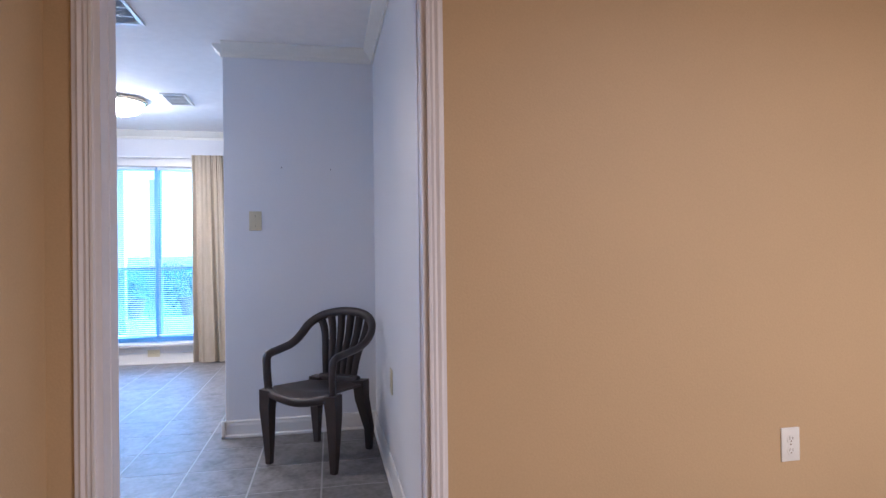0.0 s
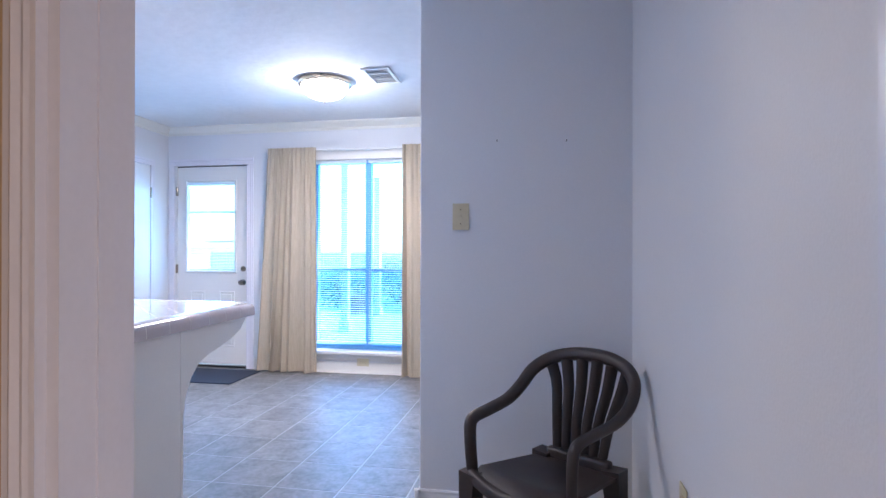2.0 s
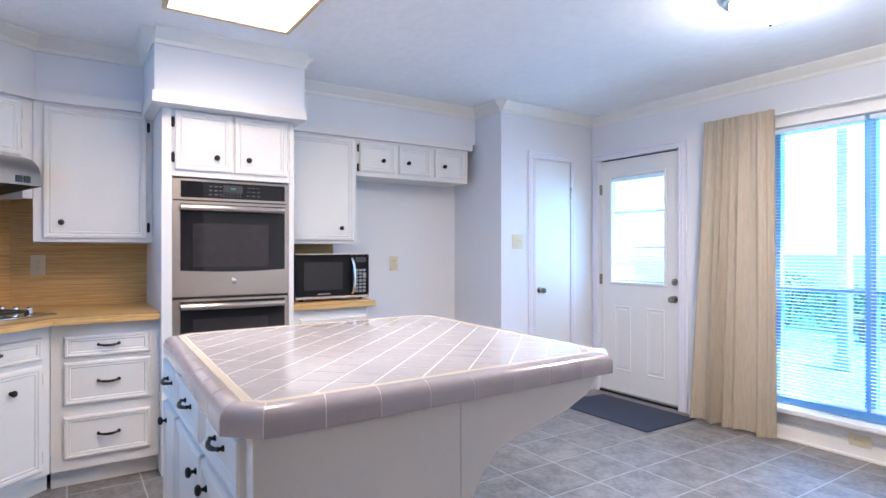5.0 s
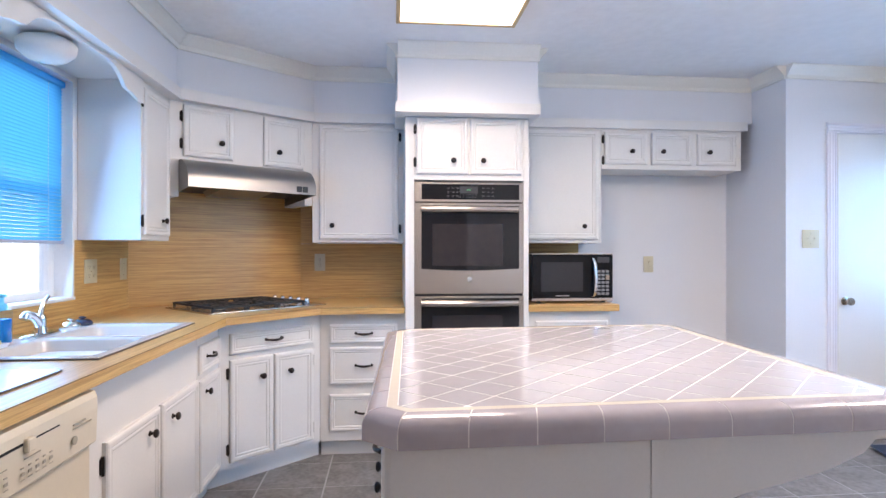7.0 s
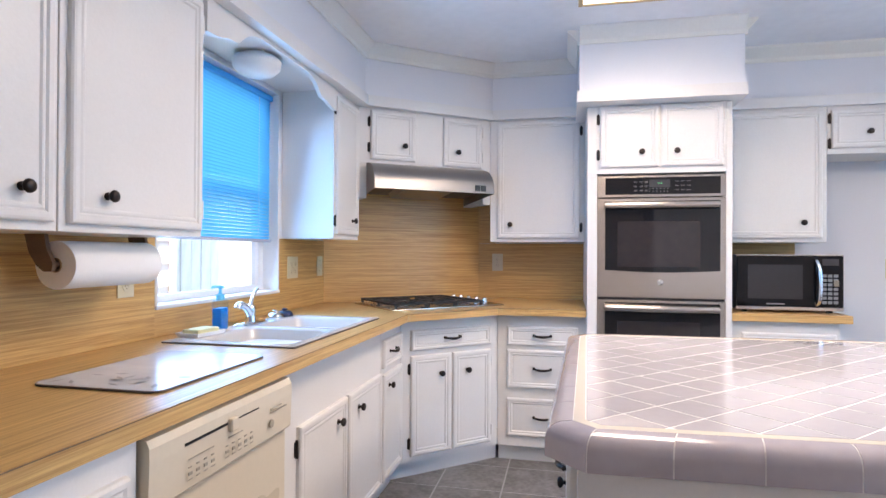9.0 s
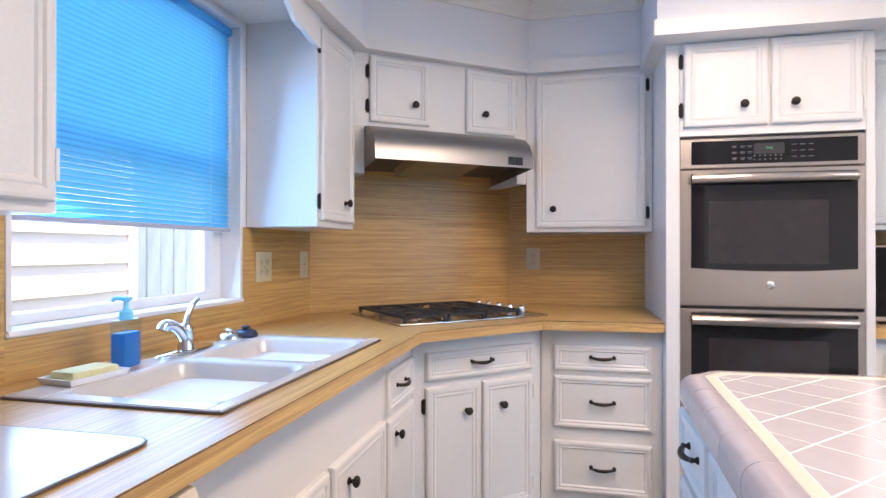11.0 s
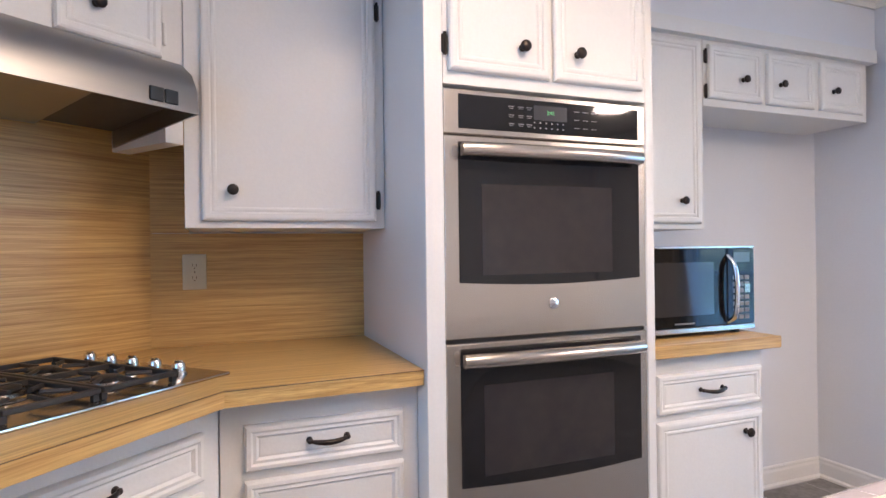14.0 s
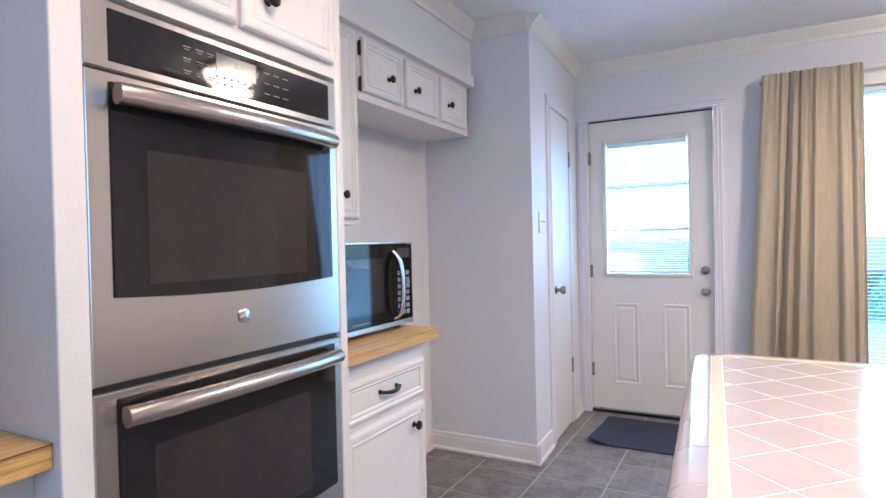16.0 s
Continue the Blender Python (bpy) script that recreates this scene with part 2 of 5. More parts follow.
M_DISP = paint("smoked_display", (0.05, 0.05, 0.055), 0.12, var=0.05, bump=0)
M_CARPET = paint("beige_carpet", (0.38, 0.31, 0.23), 0.95, var=0.12, big=4, small=400, bump=0.8)
M_CONC = paint("pale_patio_concrete", (0.42, 0.41, 0.39), 0.8, var=0.1, big=1.2, small=60, bump=0.2)
M_GRASS = paint("dry_lawn", (0.14, 0.17, 0.06), 0.9, var=0.3, big=2, small=80, bump=0.5)
M_LEAF = paint("shrub_leaf", (0.05, 0.11, 0.04), 0.5, var=0.35, big=3, small=30)
M_BARK = paint("grey_bark", (0.13, 0.10, 0.08), 0.85, var=0.25, big=6, small=50, bump=0.6)
M_POST = paint("pinkish_painted_post", (0.46, 0.33, 0.30), 0.6, var=0.08)
M_FENCE = paint("weathered_fence_board", (0.52, 0.53, 0.55), 0.85, var=0.22, big=5, small=40, stretch=(6, 6, 1), bump=0.3)
M_SIDING = paint("pale_pink_siding", (0.62, 0.54, 0.55), 0.6, var=0.04)
M_BRICK = paint("terracotta_pot", (0.36, 0.15, 0.09), 0.75, var=0.12)
# Black that stands in for shade in gaps and slots.
M_GAPSHADE = paint("shadow_gap_black", (0.01, 0.01, 0.01), 0.8, var=0.1)

# ---------------------------------------------------------------- shape helpers


def box(bm, x0, y0, z0, x1, y1, z1, bevel=0.0, seg=1):
    m = Matrix.LocRotScale(((x0 + x1) / 2, (y0 + y1) / 2, (z0 + z1) / 2), None, (abs(x1 - x0), abs(y1 - y0), abs(z1 - z0)))
    made = bmesh.ops.create_cube(bm, size=1, matrix=m)["verts"]
    if bevel:
        edges = list({e for v in made for e in v.link_edges})
        bmesh.ops.bevel(bm, geom=edges, offset=bevel, segments=seg, profile=0.6, affect="EDGES")


def boxed(*args, **kw):
    bm = bmesh.new()
    box(bm, *args, **kw)
    return bm


def prism(bm, pts, z0, z1):
    """Upright prism over a counter-clockwise outline."""
    lo = [bm.verts.new((x, y, z0)) for x, y in pts]
    hi = [bm.verts.new((x, y, z1)) for x, y in pts]
    k = len(pts)
    bm.faces.new(hi)
    bm.faces.new(lo[::-1])
    for i in range(k):
        bm.faces.new((lo[i], lo[(i + 1) % k], hi[(i + 1) % k], hi[i]))


def slab_xz(bm, pts, y0, y1):
    """Plate with an outline in x and z (counter-clockwise seen from -y), from y0 (front) to y1."""
    fr = [bm.verts.new((x, y0, z)) for x, z in pts]
    bk = [bm.verts.new((x, y1, z)) for x, z in pts]
    k = len(pts)
    bm.faces.new(fr)
    bm.faces.new(bk[::-1])
    for i in range(k):
        bm.faces.new((fr[i], bk[i], bk[(i + 1) % k], fr[(i + 1) % k]))


def rings(bm, w, h, steps, cap=True, x0=0.0, z0=0.0):
    """Moulded front facing -y: nested rectangles given as (inset, y); the first ring is the back edge."""
    loops = []
    for inset, y in steps:
        a, b, c, d = x0 + inset, x0 + w - inset, z0 + inset, z0 + h - inset
        loops.append([bm.verts.new(p) for p in ((a, y, c), (b, y, c), (b, y, d), (a, y, d))])
    for p, q in zip(loops, loops[1:]):
        for i in range(4):
            j = (i + 1) % 4
            bm.faces.new((p[i], p[j], q[j], q[i]))
    if cap:
        bm.faces.new(loops[-1])
    bm.faces.new(loops[0][::-1])


def lathe(bm, profile, seg=16, m=Matrix()):
    """Solid of revolution about z from (radius, z) pairs."""
    rows = []
    for r, z in profile:
        if r < 1e-6:
            rows.append([bm.verts.new(m @ Vector((0, 0, z)))])
        else:
            rows.append([bm.verts.new(m @ Vector((r * math.cos(2 * math.pi * i / seg), r * math.sin(2 * math.pi * i / seg), z))) for i in range(seg)])
    for p, q in zip(rows, rows[1:]):
        for i in range(seg):
            j = (i + 1) % seg
            vs = []
            for v in (p[i % len(p)], p[j % len(p)], q[j % len(q)], q[i % len(q)]):
                if v not in vs:
                    vs.append(v)
            if len(vs) > 2:
                bm.faces.new(vs)


def tube(bm, pts, radius, seg=8, flat=1.0):
    """Round bar along points; radius may be a list; flat squashes it along its second axis."""
    pts = [Vector(p) for p in pts]
    rad = radius if isinstance(radius, (list, tuple)) else [radius] * len(pts)
    rows = []
    side = None
    for i, p in enumerate(pts):
        d = (pts[min(i + 1, len(pts) - 1)] - pts[max(i - 1, 0)]).normalized()
        if side is None:
            side = d.orthogonal().normalized() if abs(d.z) > 0.9 else d.cross(Vector((0, 0, 1))).normalized()
        side = (side - d * side.dot(d)).normalized()
        up = side.cross(d)
        rows.append([bm.verts.new(p + rad[i] * (math.cos(2 * math.pi * k / seg) * side + flat * math.sin(2 * math.pi * k / seg) * up)) for k in range(seg)])
    for p, q in zip(rows, rows[1:]):
        for k in range(seg):
            j = (k + 1) % seg
            bm.faces.new((p[k], p[j], q[j], q[k]))
    bm.faces.new(rows[0][::-1])
    bm.faces.new(rows[-1])


def smooth_path(pts, n=6):
    """Catmull-Rom through points."""
    pts = [Vector(p) for p in pts]
    out = []
    for i in range(len(pts) - 1):
        a, b, c, d = pts[max(i - 1, 0)], pts[i], pts[i + 1], pts[min(i + 2, len(pts) - 1)]
        for k in range(n):
            t = k / n
            out.append(0.5 * (2 * b + (c - a) * t + (2 * a - 5 * b + 4 * c - d) * t * t + (3 * b - a - 3 * c + d) * t ** 3))
    return out + [pts[-1]]


def mesh_of(name, bm, material, smooth=None):
    me = bpy.data.meshes.new(name)
    bmesh.ops.recalc_face_normals(bm, faces=bm.faces)
    bm.to_mesh(me)
    bm.free()
    me.materials.append(material)
    if smooth:
        me.shade_smooth()
        me.set_sharp_from_angle(angle=radians(smooth))
    return me


def part(name, bm, material, parent, label="", smooth=None, at=None):
    ob = new(name, mesh_of(name, bm, material, smooth))
    ob.parent = parent
    if at is not None:
        ob.matrix_basis = at
    if label:
        tagged(ob, label)
    return ob


def thing(name, m, label, category, group="", kind=""):
    return tagged(place_empty(name, m), label, category, group, kind)


def place_empty(name, m):
    ob = new(name)
    ob.empty_display_size = 0.1
    ob.matrix_basis = m
    return ob


def solid(name, bm, material, label, category, kind="structure", m=None, smooth=None, group=""):
    ob = new(name, mesh_of(name, bm, material, smooth))
    if m is not None:
        ob.matrix_basis = m
    return tagged(ob, label, category, group, kind)


def holed(bm, x0, x1, z0, z1, y0, y1, holes):
    """Wall along x with rectangular openings (xa, xb, za, zb)."""
    xs = sorted({x0, x1, *[v for h in holes for v in h[:2]]})
    for a, b in zip(xs, xs[1:]):
        cut = sorted((h[2], h[3]) for h in holes if h[0] <= a and h[1] >= b)
        z = z0
        for lo, hi in cut:
            if lo > z:
                box(bm, a, y0, z, b, y1, lo)
            z = hi
        if z < z1:
            box(bm, a, y0, z, b, y1, z1)


# local frames: the front of a run faces its own -y, its x runs along the wall
WEST = pose(0, 0, 0, 0, 0, 90)      # local x is world y, local y is world -x
SOUTH = pose(0, 0, 0, 0, 0, 180)    # local x is world -x, local y is world -y


def west(y, x, z=0.0):
    return pose(x, y, z, 0, 0, 90)


def south(x, y, z=0.0):
    return pose(x, y, z, 0, 0, 180)


def along(p, q, z=0.0):
    return pose(p[0], p[1], z, 0, 0, math.degrees(math.atan2(q[1] - p[1], q[0] - p[0])))


# ---------------------------------------------------------------- structure
CEIL = 2.455
XW, YN, YS, XE = -4.78, 7.865, 2.69, 0.068
DIAG_S, DIAG_W = (-4.11, 2.69), (-4.78, 3.575)      # wall across the corner
UP_S, UP_W = (-3.932, 2.988), (-4.458, 3.699)           # upper cabinet fronts across the corner
LO_S, LO_W = (-3.714, 3.315), (-4.145, 3.786)           # base cabinet fronts across the corner
CT_S, CT_W = (-3.61, 3.383), (-4.06, 3.80)           # worktop edge across the corner
JOG_S, JOG_N = (-4.12, 6.765), (-4.165, 7.865)      # pantry wall

floor = solid("floor", boxed(-5.0, 2.4, -0.10, 0.3, 8.0, -0.0012), M_GROUT, "grey mottled square vinyl floor tiles with pale joints", "floor")
solid("floor_den", boxed(-1.1, -2.2, -0.10, 3.4, 2.4, -0.002), M_CARPET, "beige carpet in the tan painted room", "floor")
solid("floor_threshold", boxed(-1.1, 2.4 + 0.002, -0.09, 3.4, 3.19, 0.002), M_CARPET, "beige carpet running up to the doorway", "floor")
solid("ceiling", boxed(-5.0, 2.4, CEIL, 0.3, 8.1, CEIL + 0.12), M_CEIL, "white stomp-textured kitchen ceiling", "ceiling")
solid("ceiling_den", boxed(-1.1, -2.2, CEIL, 3.4, 2.398, CEIL + 0.12), M_CEIL, "white textured ceiling of the tan room", "ceiling")
solid("ceiling_den_edge", boxed(0.302, 2.4, CEIL, 3.4, 3.25, CEIL + 0.12), M_CEIL, "white textured ceiling strip of the tan room", "ceiling")

bm = bmesh.new()
holed(bm, -4.30, 0.3, 0, CEIL, YN, YN + 0.15, [(-4.085, -3.275, 0, 2.06), (-2.575, -1.62, 0.22, 2.075)])
wall_n = solid("wall_north", bm, M_WALL, "pale blue painted wall with back door and patio window", "wall")
bm = bmesh.new()
holed(bm, -4.95, -1.0, 0, CEIL, YS - 0.15, YS, [(-3.53, -2.60, 1.03, 2.07)])
wall_s = solid("wall_south", bm, M_WALL, "pale blue painted wall behind the sink", "wall")
solid("wall_west", boxed(XW - 0.15, YS, 0, XW, 6.765, CEIL), M_WALL, "pale blue painted wall behind the ovens", "wall")
bm = bmesh.new()
prism(bm, [DIAG_S, (-4.78, 2.69), DIAG_W], 0, CEIL)
solid("wall_corner", bm, M_WALL, "pale blue wall set across the kitchen corner", "wall")
bm = bmesh.new()
prism(bm, [(-4.93, 6.765), JOG_S, JOG_N, (-4.93, 7.865)], 0, CEIL)
solid("wall_pantry", bm, M_WALL, "pale blue painted pantry wall beside the back door", "wall")
bm = bmesh.new()
prism(bm, [(0.09, 3.25), (0.25, 3.25), (0.25, 8.0), (XE, 8.0), (XE, 5.11)], 0, CEIL)
solid("wall_east", bm, M_WALL, "pale blue painted side wall of the passage", "wall")
solid("wall_stub", boxed(-0.864, 5.11, 0, XE + 0.05, 5.23, CEIL, bevel=0.004), M_WALL, "short pale blue partition wall with a light switch", "wall")
bm = bmesh.new()
holed(bm, -1.1, 3.4, 0, CEIL, 3.19, 3.25, [(-0.866, 0.087, 0, 2.05)])
solid("wall_doorway", bm, M_WALL, "pale blue kitchen side of the doorway wall", "wall")
bm = bmesh.new()
holed(bm, -0.995, 3.3, 0, CEIL, 3.13, 3.19, [(-0.866, 0.087, 0, 2.05)])
solid("wall_den_north", bm, M_ORANGE, "tan orange painted wall with a doorway", "wall")
solid("wall_den_west", boxed(-1.11, -2.1, 0, -0.995, 3.13, CEIL), M_ORANGE, "tan orange painted side wall", "wall")
solid("wall_den_east", boxed(3.3, -2.1, 0, 3.42, 3.19, CEIL), M_ORANGE, "tan orange painted far side wall", "wall")
solid("wall_den_south", boxed(-1.05, -2.22, 0, 3.42, -2.1, CEIL), M_ORANGE, "tan orange painted wall behind the walker", "wall")
solid("wall_end", boxed(-1.12, YS - 0.15, 0, -1.0, 3.19, CEIL), M_WALL, "pale blue return wall at the counter end", "wall")

# soffit over the cabinets, with its white band
SOFF_B = 2.152
bm = bmesh.new()
prism(bm, [(-1.0, 2.69), (-1.0, 3.03), (-3.93, 3.03), (-4.47, 3.71), (-4.47, 4.26), (-4.78, 4.26), (-4.78, 3.575), (-4.11, 2.69)][::-1], SOFF_B, CEIL)
prism(bm, [(-4.78, 5.07), (-4.47, 5.07), (-4.47, 6.765), (-4.78, 6.765)][::-1], SOFF_B, CEIL)
solid("soffit", bm, M_WALL, "pale blue boxed soffit above the kitchen cabinets", "soffit")
bm = bmesh.new()
box(bm, -4.78, 4.25, 2.118, -3.955, 5.08, CEIL)
solid("soffit_oven", bm, M_WALL, "pale boxed soffit projecting above the wall ovens", "soffit")
bm = bmesh.new()
prism(bm, [(-1.0, 2.69), (-1.0, 3.055), (-3.915, 3.055), (-4.425, 3.72), (-4.425, 4.24), (-4.78, 4.24), (-4.78, 3.575), (-4.11, 2.69)][::-1], 2.091, SOFF_B)
prism(bm, [(-4.78, 5.085), (-4.425, 5.085), (-4.425, 6.705), (-4.78, 6.705)][::-1], 2.091, SOFF_B)
prism(bm, [(-4.78, 4.238), (-3.94, 4.238), (-3.94, 5.092), (-4.78, 5.092)], 2.056, 2.118)
solid("trim_soffit", bm, M_TRIM, "white painted wooden band under the soffit", "trim")


def crown(bm, p, q):
    """Stepped cove moulding from p to q, room on the left-hand side of the way p to q."""
    d = (Vector(q) - Vector(p)).normalized()
    nrm = Vector((-d.y, d.x))
    prof = [(0.001, -0.085), (0.012, -0.085), (0.014, -0.062), (0.030, -0.046), (0.048, -0.026), (0.062, -0.012), (0.064, -0.001), (0.001, -0.001)]
    ends = []
    for c, sgn in ((Vector(p), -1), (Vector(q), 1)):
        ends.append([bm.verts.new((*(c + nrm * a), CEIL + z)) for a, z in prof])
    k = len(prof)
    for i in range(k):
        j = (i + 1) % k
        bm.faces.new((ends[0][i], ends[0][j], ends[1][j], ends[1][i]))
    bm.faces.new(ends[0])
    bm.faces.new(ends[1][::-1])


CROWN = [((-1.0, 3.03), (-1.0, 3.25)), ((-1.0, 3.03), (-3.93, 3.03)), ((-3.93, 3.03), (-4.47, 3.71)), ((-4.47, 3.71), (-4.47, 4.25)),
         ((-4.47, 4.25), (-3.955, 4.25)), ((-3.955, 4.25), (-3.955, 5.08)), ((-3.955, 5.08), (-4.47, 5.08)), ((-4.47, 5.08), (-4.47, 6.765)),
         ((-4.47, 6.765), JOG_S), (JOG_S, JOG_N), (JOG_N, (XE, YN)), ((XE, 5.23), (-0.864, 5.23)), ((-0.864, 5.23), (-0.864, 5.11)),
         ((-0.864, 5.11), (XE, 5.11)), ((XE, 5.11), (0.09, 3.25)), ((0.09, 3.25), (-1.0, 3.25)), ((XE, YN), (XE, 5.23))]
for p, q in CROWN:
    bm = bmesh.new()
    crown(bm, q, p)
    ob = solid("trim_crown", bm, M_CROWN, "cream painted crown moulding at the ceiling", "moulding", group="crown moulding")


def skirting(p, q, h=0.105):
    """Baseboard with a quarter-round shoe on the right-hand side of the way p to q."""
    L = (Vector(q) - Vector(p)).length
    bm = bmesh.new()
    prof = [(0.0005, 0.0), (-0.024, 0.0), (-0.024, 0.012), (-0.015, 0.020), (-0.013, 0.075), (-0.010, 0.088), (-0.010, 0.098), (-0.005, h), (0.0005, h)]
    ends = [[bm.verts.new((x, y, z + 0.001)) for y, z in prof] for x in (0, L)]
    k = len(prof)
    for i in range(k):
        j = (i + 1) % k
        bm.faces.new((ends[0][i], ends[0][j], ends[1][j], ends[1][i]))
    bm.faces.new(ends[0])
    bm.faces.new(ends[1][::-1])
    solid("baseboard", bm, M_TRIM, "white painted baseboard with shoe moulding", "baseboard", m=along(p, q), group="baseboards")


for p, q in [((XW, 5.66), (XW, 6.765)), ((XW, 6.765), (-4.096, 6.765)), ((JOG_S[0], 6.742), (-4.132, 7.055)), ((-4.155, 7.632), (-4.164, 7.86)), ((-3.195, YN), (XE, YN)),
             ((-0.864, 5.23), (-0.864, 5.086)), ((-0.888, 5.11), (XE, 5.11)), ((XE, 5.11), (0.09, 3.25))]:
    skirting(p, q)


def casing(name, x0, x1, z1, face, m, w=0.085, sill=None, z0=0.0):
    """Fluted door or window casing round an opening, on the local face y."""
    steps = [(0, 0.018), (0.012, 0.018), (0.018, 0.013), (0.030, 0.016), (0.042, 0.012), (0.058, 0.016), (0.070, 0.011), (0.085, 0.010)]
    bm = bmesh.new()
    for side in (-1, 1):
        edge = x0 if side < 0 else x1
        pts = [(edge + side * a * w / 0.085, face - t) for a, t in steps] + [(edge + side * w, face), (edge, face)]
        prism(bm, pts, z0, z1)
    # head
    loop0 = [(z1 + a * w / 0.085, face - t) for a, t in steps] + [(z1 + w, face), (z1, face)]
    a = [bm.verts.new((x0 - w, y, z)) for z, y in loop0]
    b = [bm.verts.new((x1 + w, y, z)) for z, y in loop0]
    k = len(a)
    for i in range(k):
        j = (i + 1) % k
        bm.faces.new((a[i], a[j], b[j], b[i]))
    bm.faces.new(a)
    bm.faces.new(b[::-1])
    return solid(name, bm, M_CASING, "white painted moulded casing round an opening", "casing", m=m)


casing("trim_doorway", -0.866, 0.087, 2.05, 3.13, Matrix(), w=0.054)
casing("trim_doorway_kitchen", -0.087, 0.866, 2.05, -3.25, SOUTH, w=0.024)
bm = bmesh.new()
box(bm, -0.866, 3.128, 0, -0.849, 3.252, 2.03)
box(bm, 0.070, 3.128, 0, 0.087, 3.252, 2.03)
box(bm, -0.866, 3.128, 2.03, 0.087, 3.252, 2.05)
box(bm, -0.849, 3.185, 0, -0.846, 3.22, 2.02)
box(bm, 0.067, 3.185, 0, 0.070, 3.22, 2.02)
solid("trim_jamb", bm, M_CASING, "white painted door jamb lining with stop", "jamb")

# ---------------------------------------------------------------- windows and doors
# north window: twin double-hung aluminium sashes with mini blinds
win = tagged(place_empty("window_1", Matrix()), "tall twin aluminium window with open white mini blinds", "window", kind="structure")
bm = bmesh.new()
for x0, x1 in ((-2.575, -2.535), (-2.048, -1.988), (-1.66, -1.62)):
    box(bm, x0, 7.91, 0.245, x1, 7.97, 2.055, bevel=0.003)
for z0, z1 in ((0.225, 0.275), (2.045, 2.075)):
    box(bm, -2.575, 7.905, z0, -1.62, 7.972, z1, bevel=0.003)
part("window_frame", bm, M_ALU, win, "aluminium window frame with blue daylight put into its colour")
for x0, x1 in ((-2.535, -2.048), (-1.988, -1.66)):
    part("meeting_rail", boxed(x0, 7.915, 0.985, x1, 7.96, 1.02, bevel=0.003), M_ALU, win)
    g = part("pane", boxed(x0, 7.938, 1.02, x1, 7.942, 2.045), M_GLASS, win)
    g.visible_shadow = False
    g = part("pane", boxed(x0, 7.938, 0.275, x1, 7.942, 0.985), M_BLUEGL, win, "glass pane behind an insect screen")
    g.visible_shadow = False
part("window_sill", boxed(-2.66, 7.80, 0.185, -1.53, 7.91, 0.218, bevel=0.008, seg=2), M_TRIM, win, "white painted window sill")
bm = bmesh.new()
box(bm, -2.62, 7.848, 0.125, -1.57, 7.864, 0.184, bevel=0.005)
part("apron", bm, M_TRIM, win)
bm = bmesh.new()
box(bm, -2.66, 7.846, 2.078, -1.53, 7.864, 2.175, bevel=0.004)
box(bm, -2.66, 7.847, 0.22, -2.577, 7.864, 2.076, bevel=0.004)
box(bm, -1.618, 7.847, 0.22, -1.53, 7.864, 2.076, bevel=0.004)
part("window_trim", bm, M_TRIM, win)


def mini_blind(x0, x1, z0, z1, y, pitch, depth, tilt, material, label, group, rail=None):
    b = thing("window_blind", Matrix(), label, "blind", group)
    bm = bmesh.new()
    z = z0 + 0.02
    c, s = math.cos(radians(tilt)) * depth / 2, math.sin(radians(tilt)) * depth / 2
    while z < z1 - 0.03:
        vs = [bm.verts.new(p) for p in ((x0, y - c, z - s), (x1, y - c, z - s), (x1, y, z + 0.0015), (x0, y, z + 0.0015), (x1, y + c, z + s), (x0, y + c, z + s))]
        bm.faces.new((vs[0], vs[1], vs[2], vs[3]))
        bm.faces.new((vs[3], vs[2], vs[4], vs[5]))
        z += pitch
    tagged(part("slats", bm, material, b), kind="stuff")
    part("head_rail", boxed(x0, y - 0.018, z1 - 0.028, x1, y + 0.018, z1, bevel=0.003), material, b)
    part("bottom_rail", boxed(x0, y - 0.013, z0, x1, y + 0.013, z0 + 0.014, bevel=0.003), rail or material, b)
    for fx in (0.12, 0.88):
        bm = bmesh.new()
        tube(bm, [(x0 + (x1 - x0) * fx, y, z0), (x0 + (x1 - x0) * fx, y, z1)], 0.001, 5)
        part("ladder_cord", bm, M_WHITEP, b)
    return b


mini_blind(-2.57, -2.03, 0.285, 2.072, 7.888, 0.0215, 0.022, 9, M_SLAT, "open white metal mini blind in the patio window", "patio blinds")
mini_blind(-2.006, -1.625, 0.285, 2.072, 7.888, 0.0215, 0.022, 9, M_SLAT, "open white metal mini blind in the patio window", "patio blinds")

# back door
door = tagged(place_empty("door_1", Matrix()), "white back door with a half-height blind-filled glass", "door", kind="structure")
bm = bmesh.new()
holed(bm, -4.08, -3.28, 0.03, 2.049, 7.895, 7.938, [(-3.965, -3.43, 0.985, 1.892)])
part("slab", bm, M_TRIM, door)
bm = bmesh.new()
for x0, x1, z0, z1 in ((-3.99, -3.965, 0.96, 1.917), (-3.43, -3.405, 0.96, 1.917), (-3.965, -3.43, 0.96, 0.985), (-3.965, -3.43, 1.892, 1.917)):
    box(bm, x0, 7.882, z0, x1, 7.896, z1, bevel=0.005)
part("glass_frame", bm, M_TRIM, door)
g = part("pane", boxed(-3.965, 7.925, 0.985, -3.43, 7.929, 1.892), M_GLASS, door)
g.visible_shadow = False
bm = bmesh.new()
for z in (1.285, 1.585):
    box(bm, -3.965, 7.918, z - 0.009, -3.43, 7.936, z + 0.009)
part("muntin", bm, M_WHITEP, door)
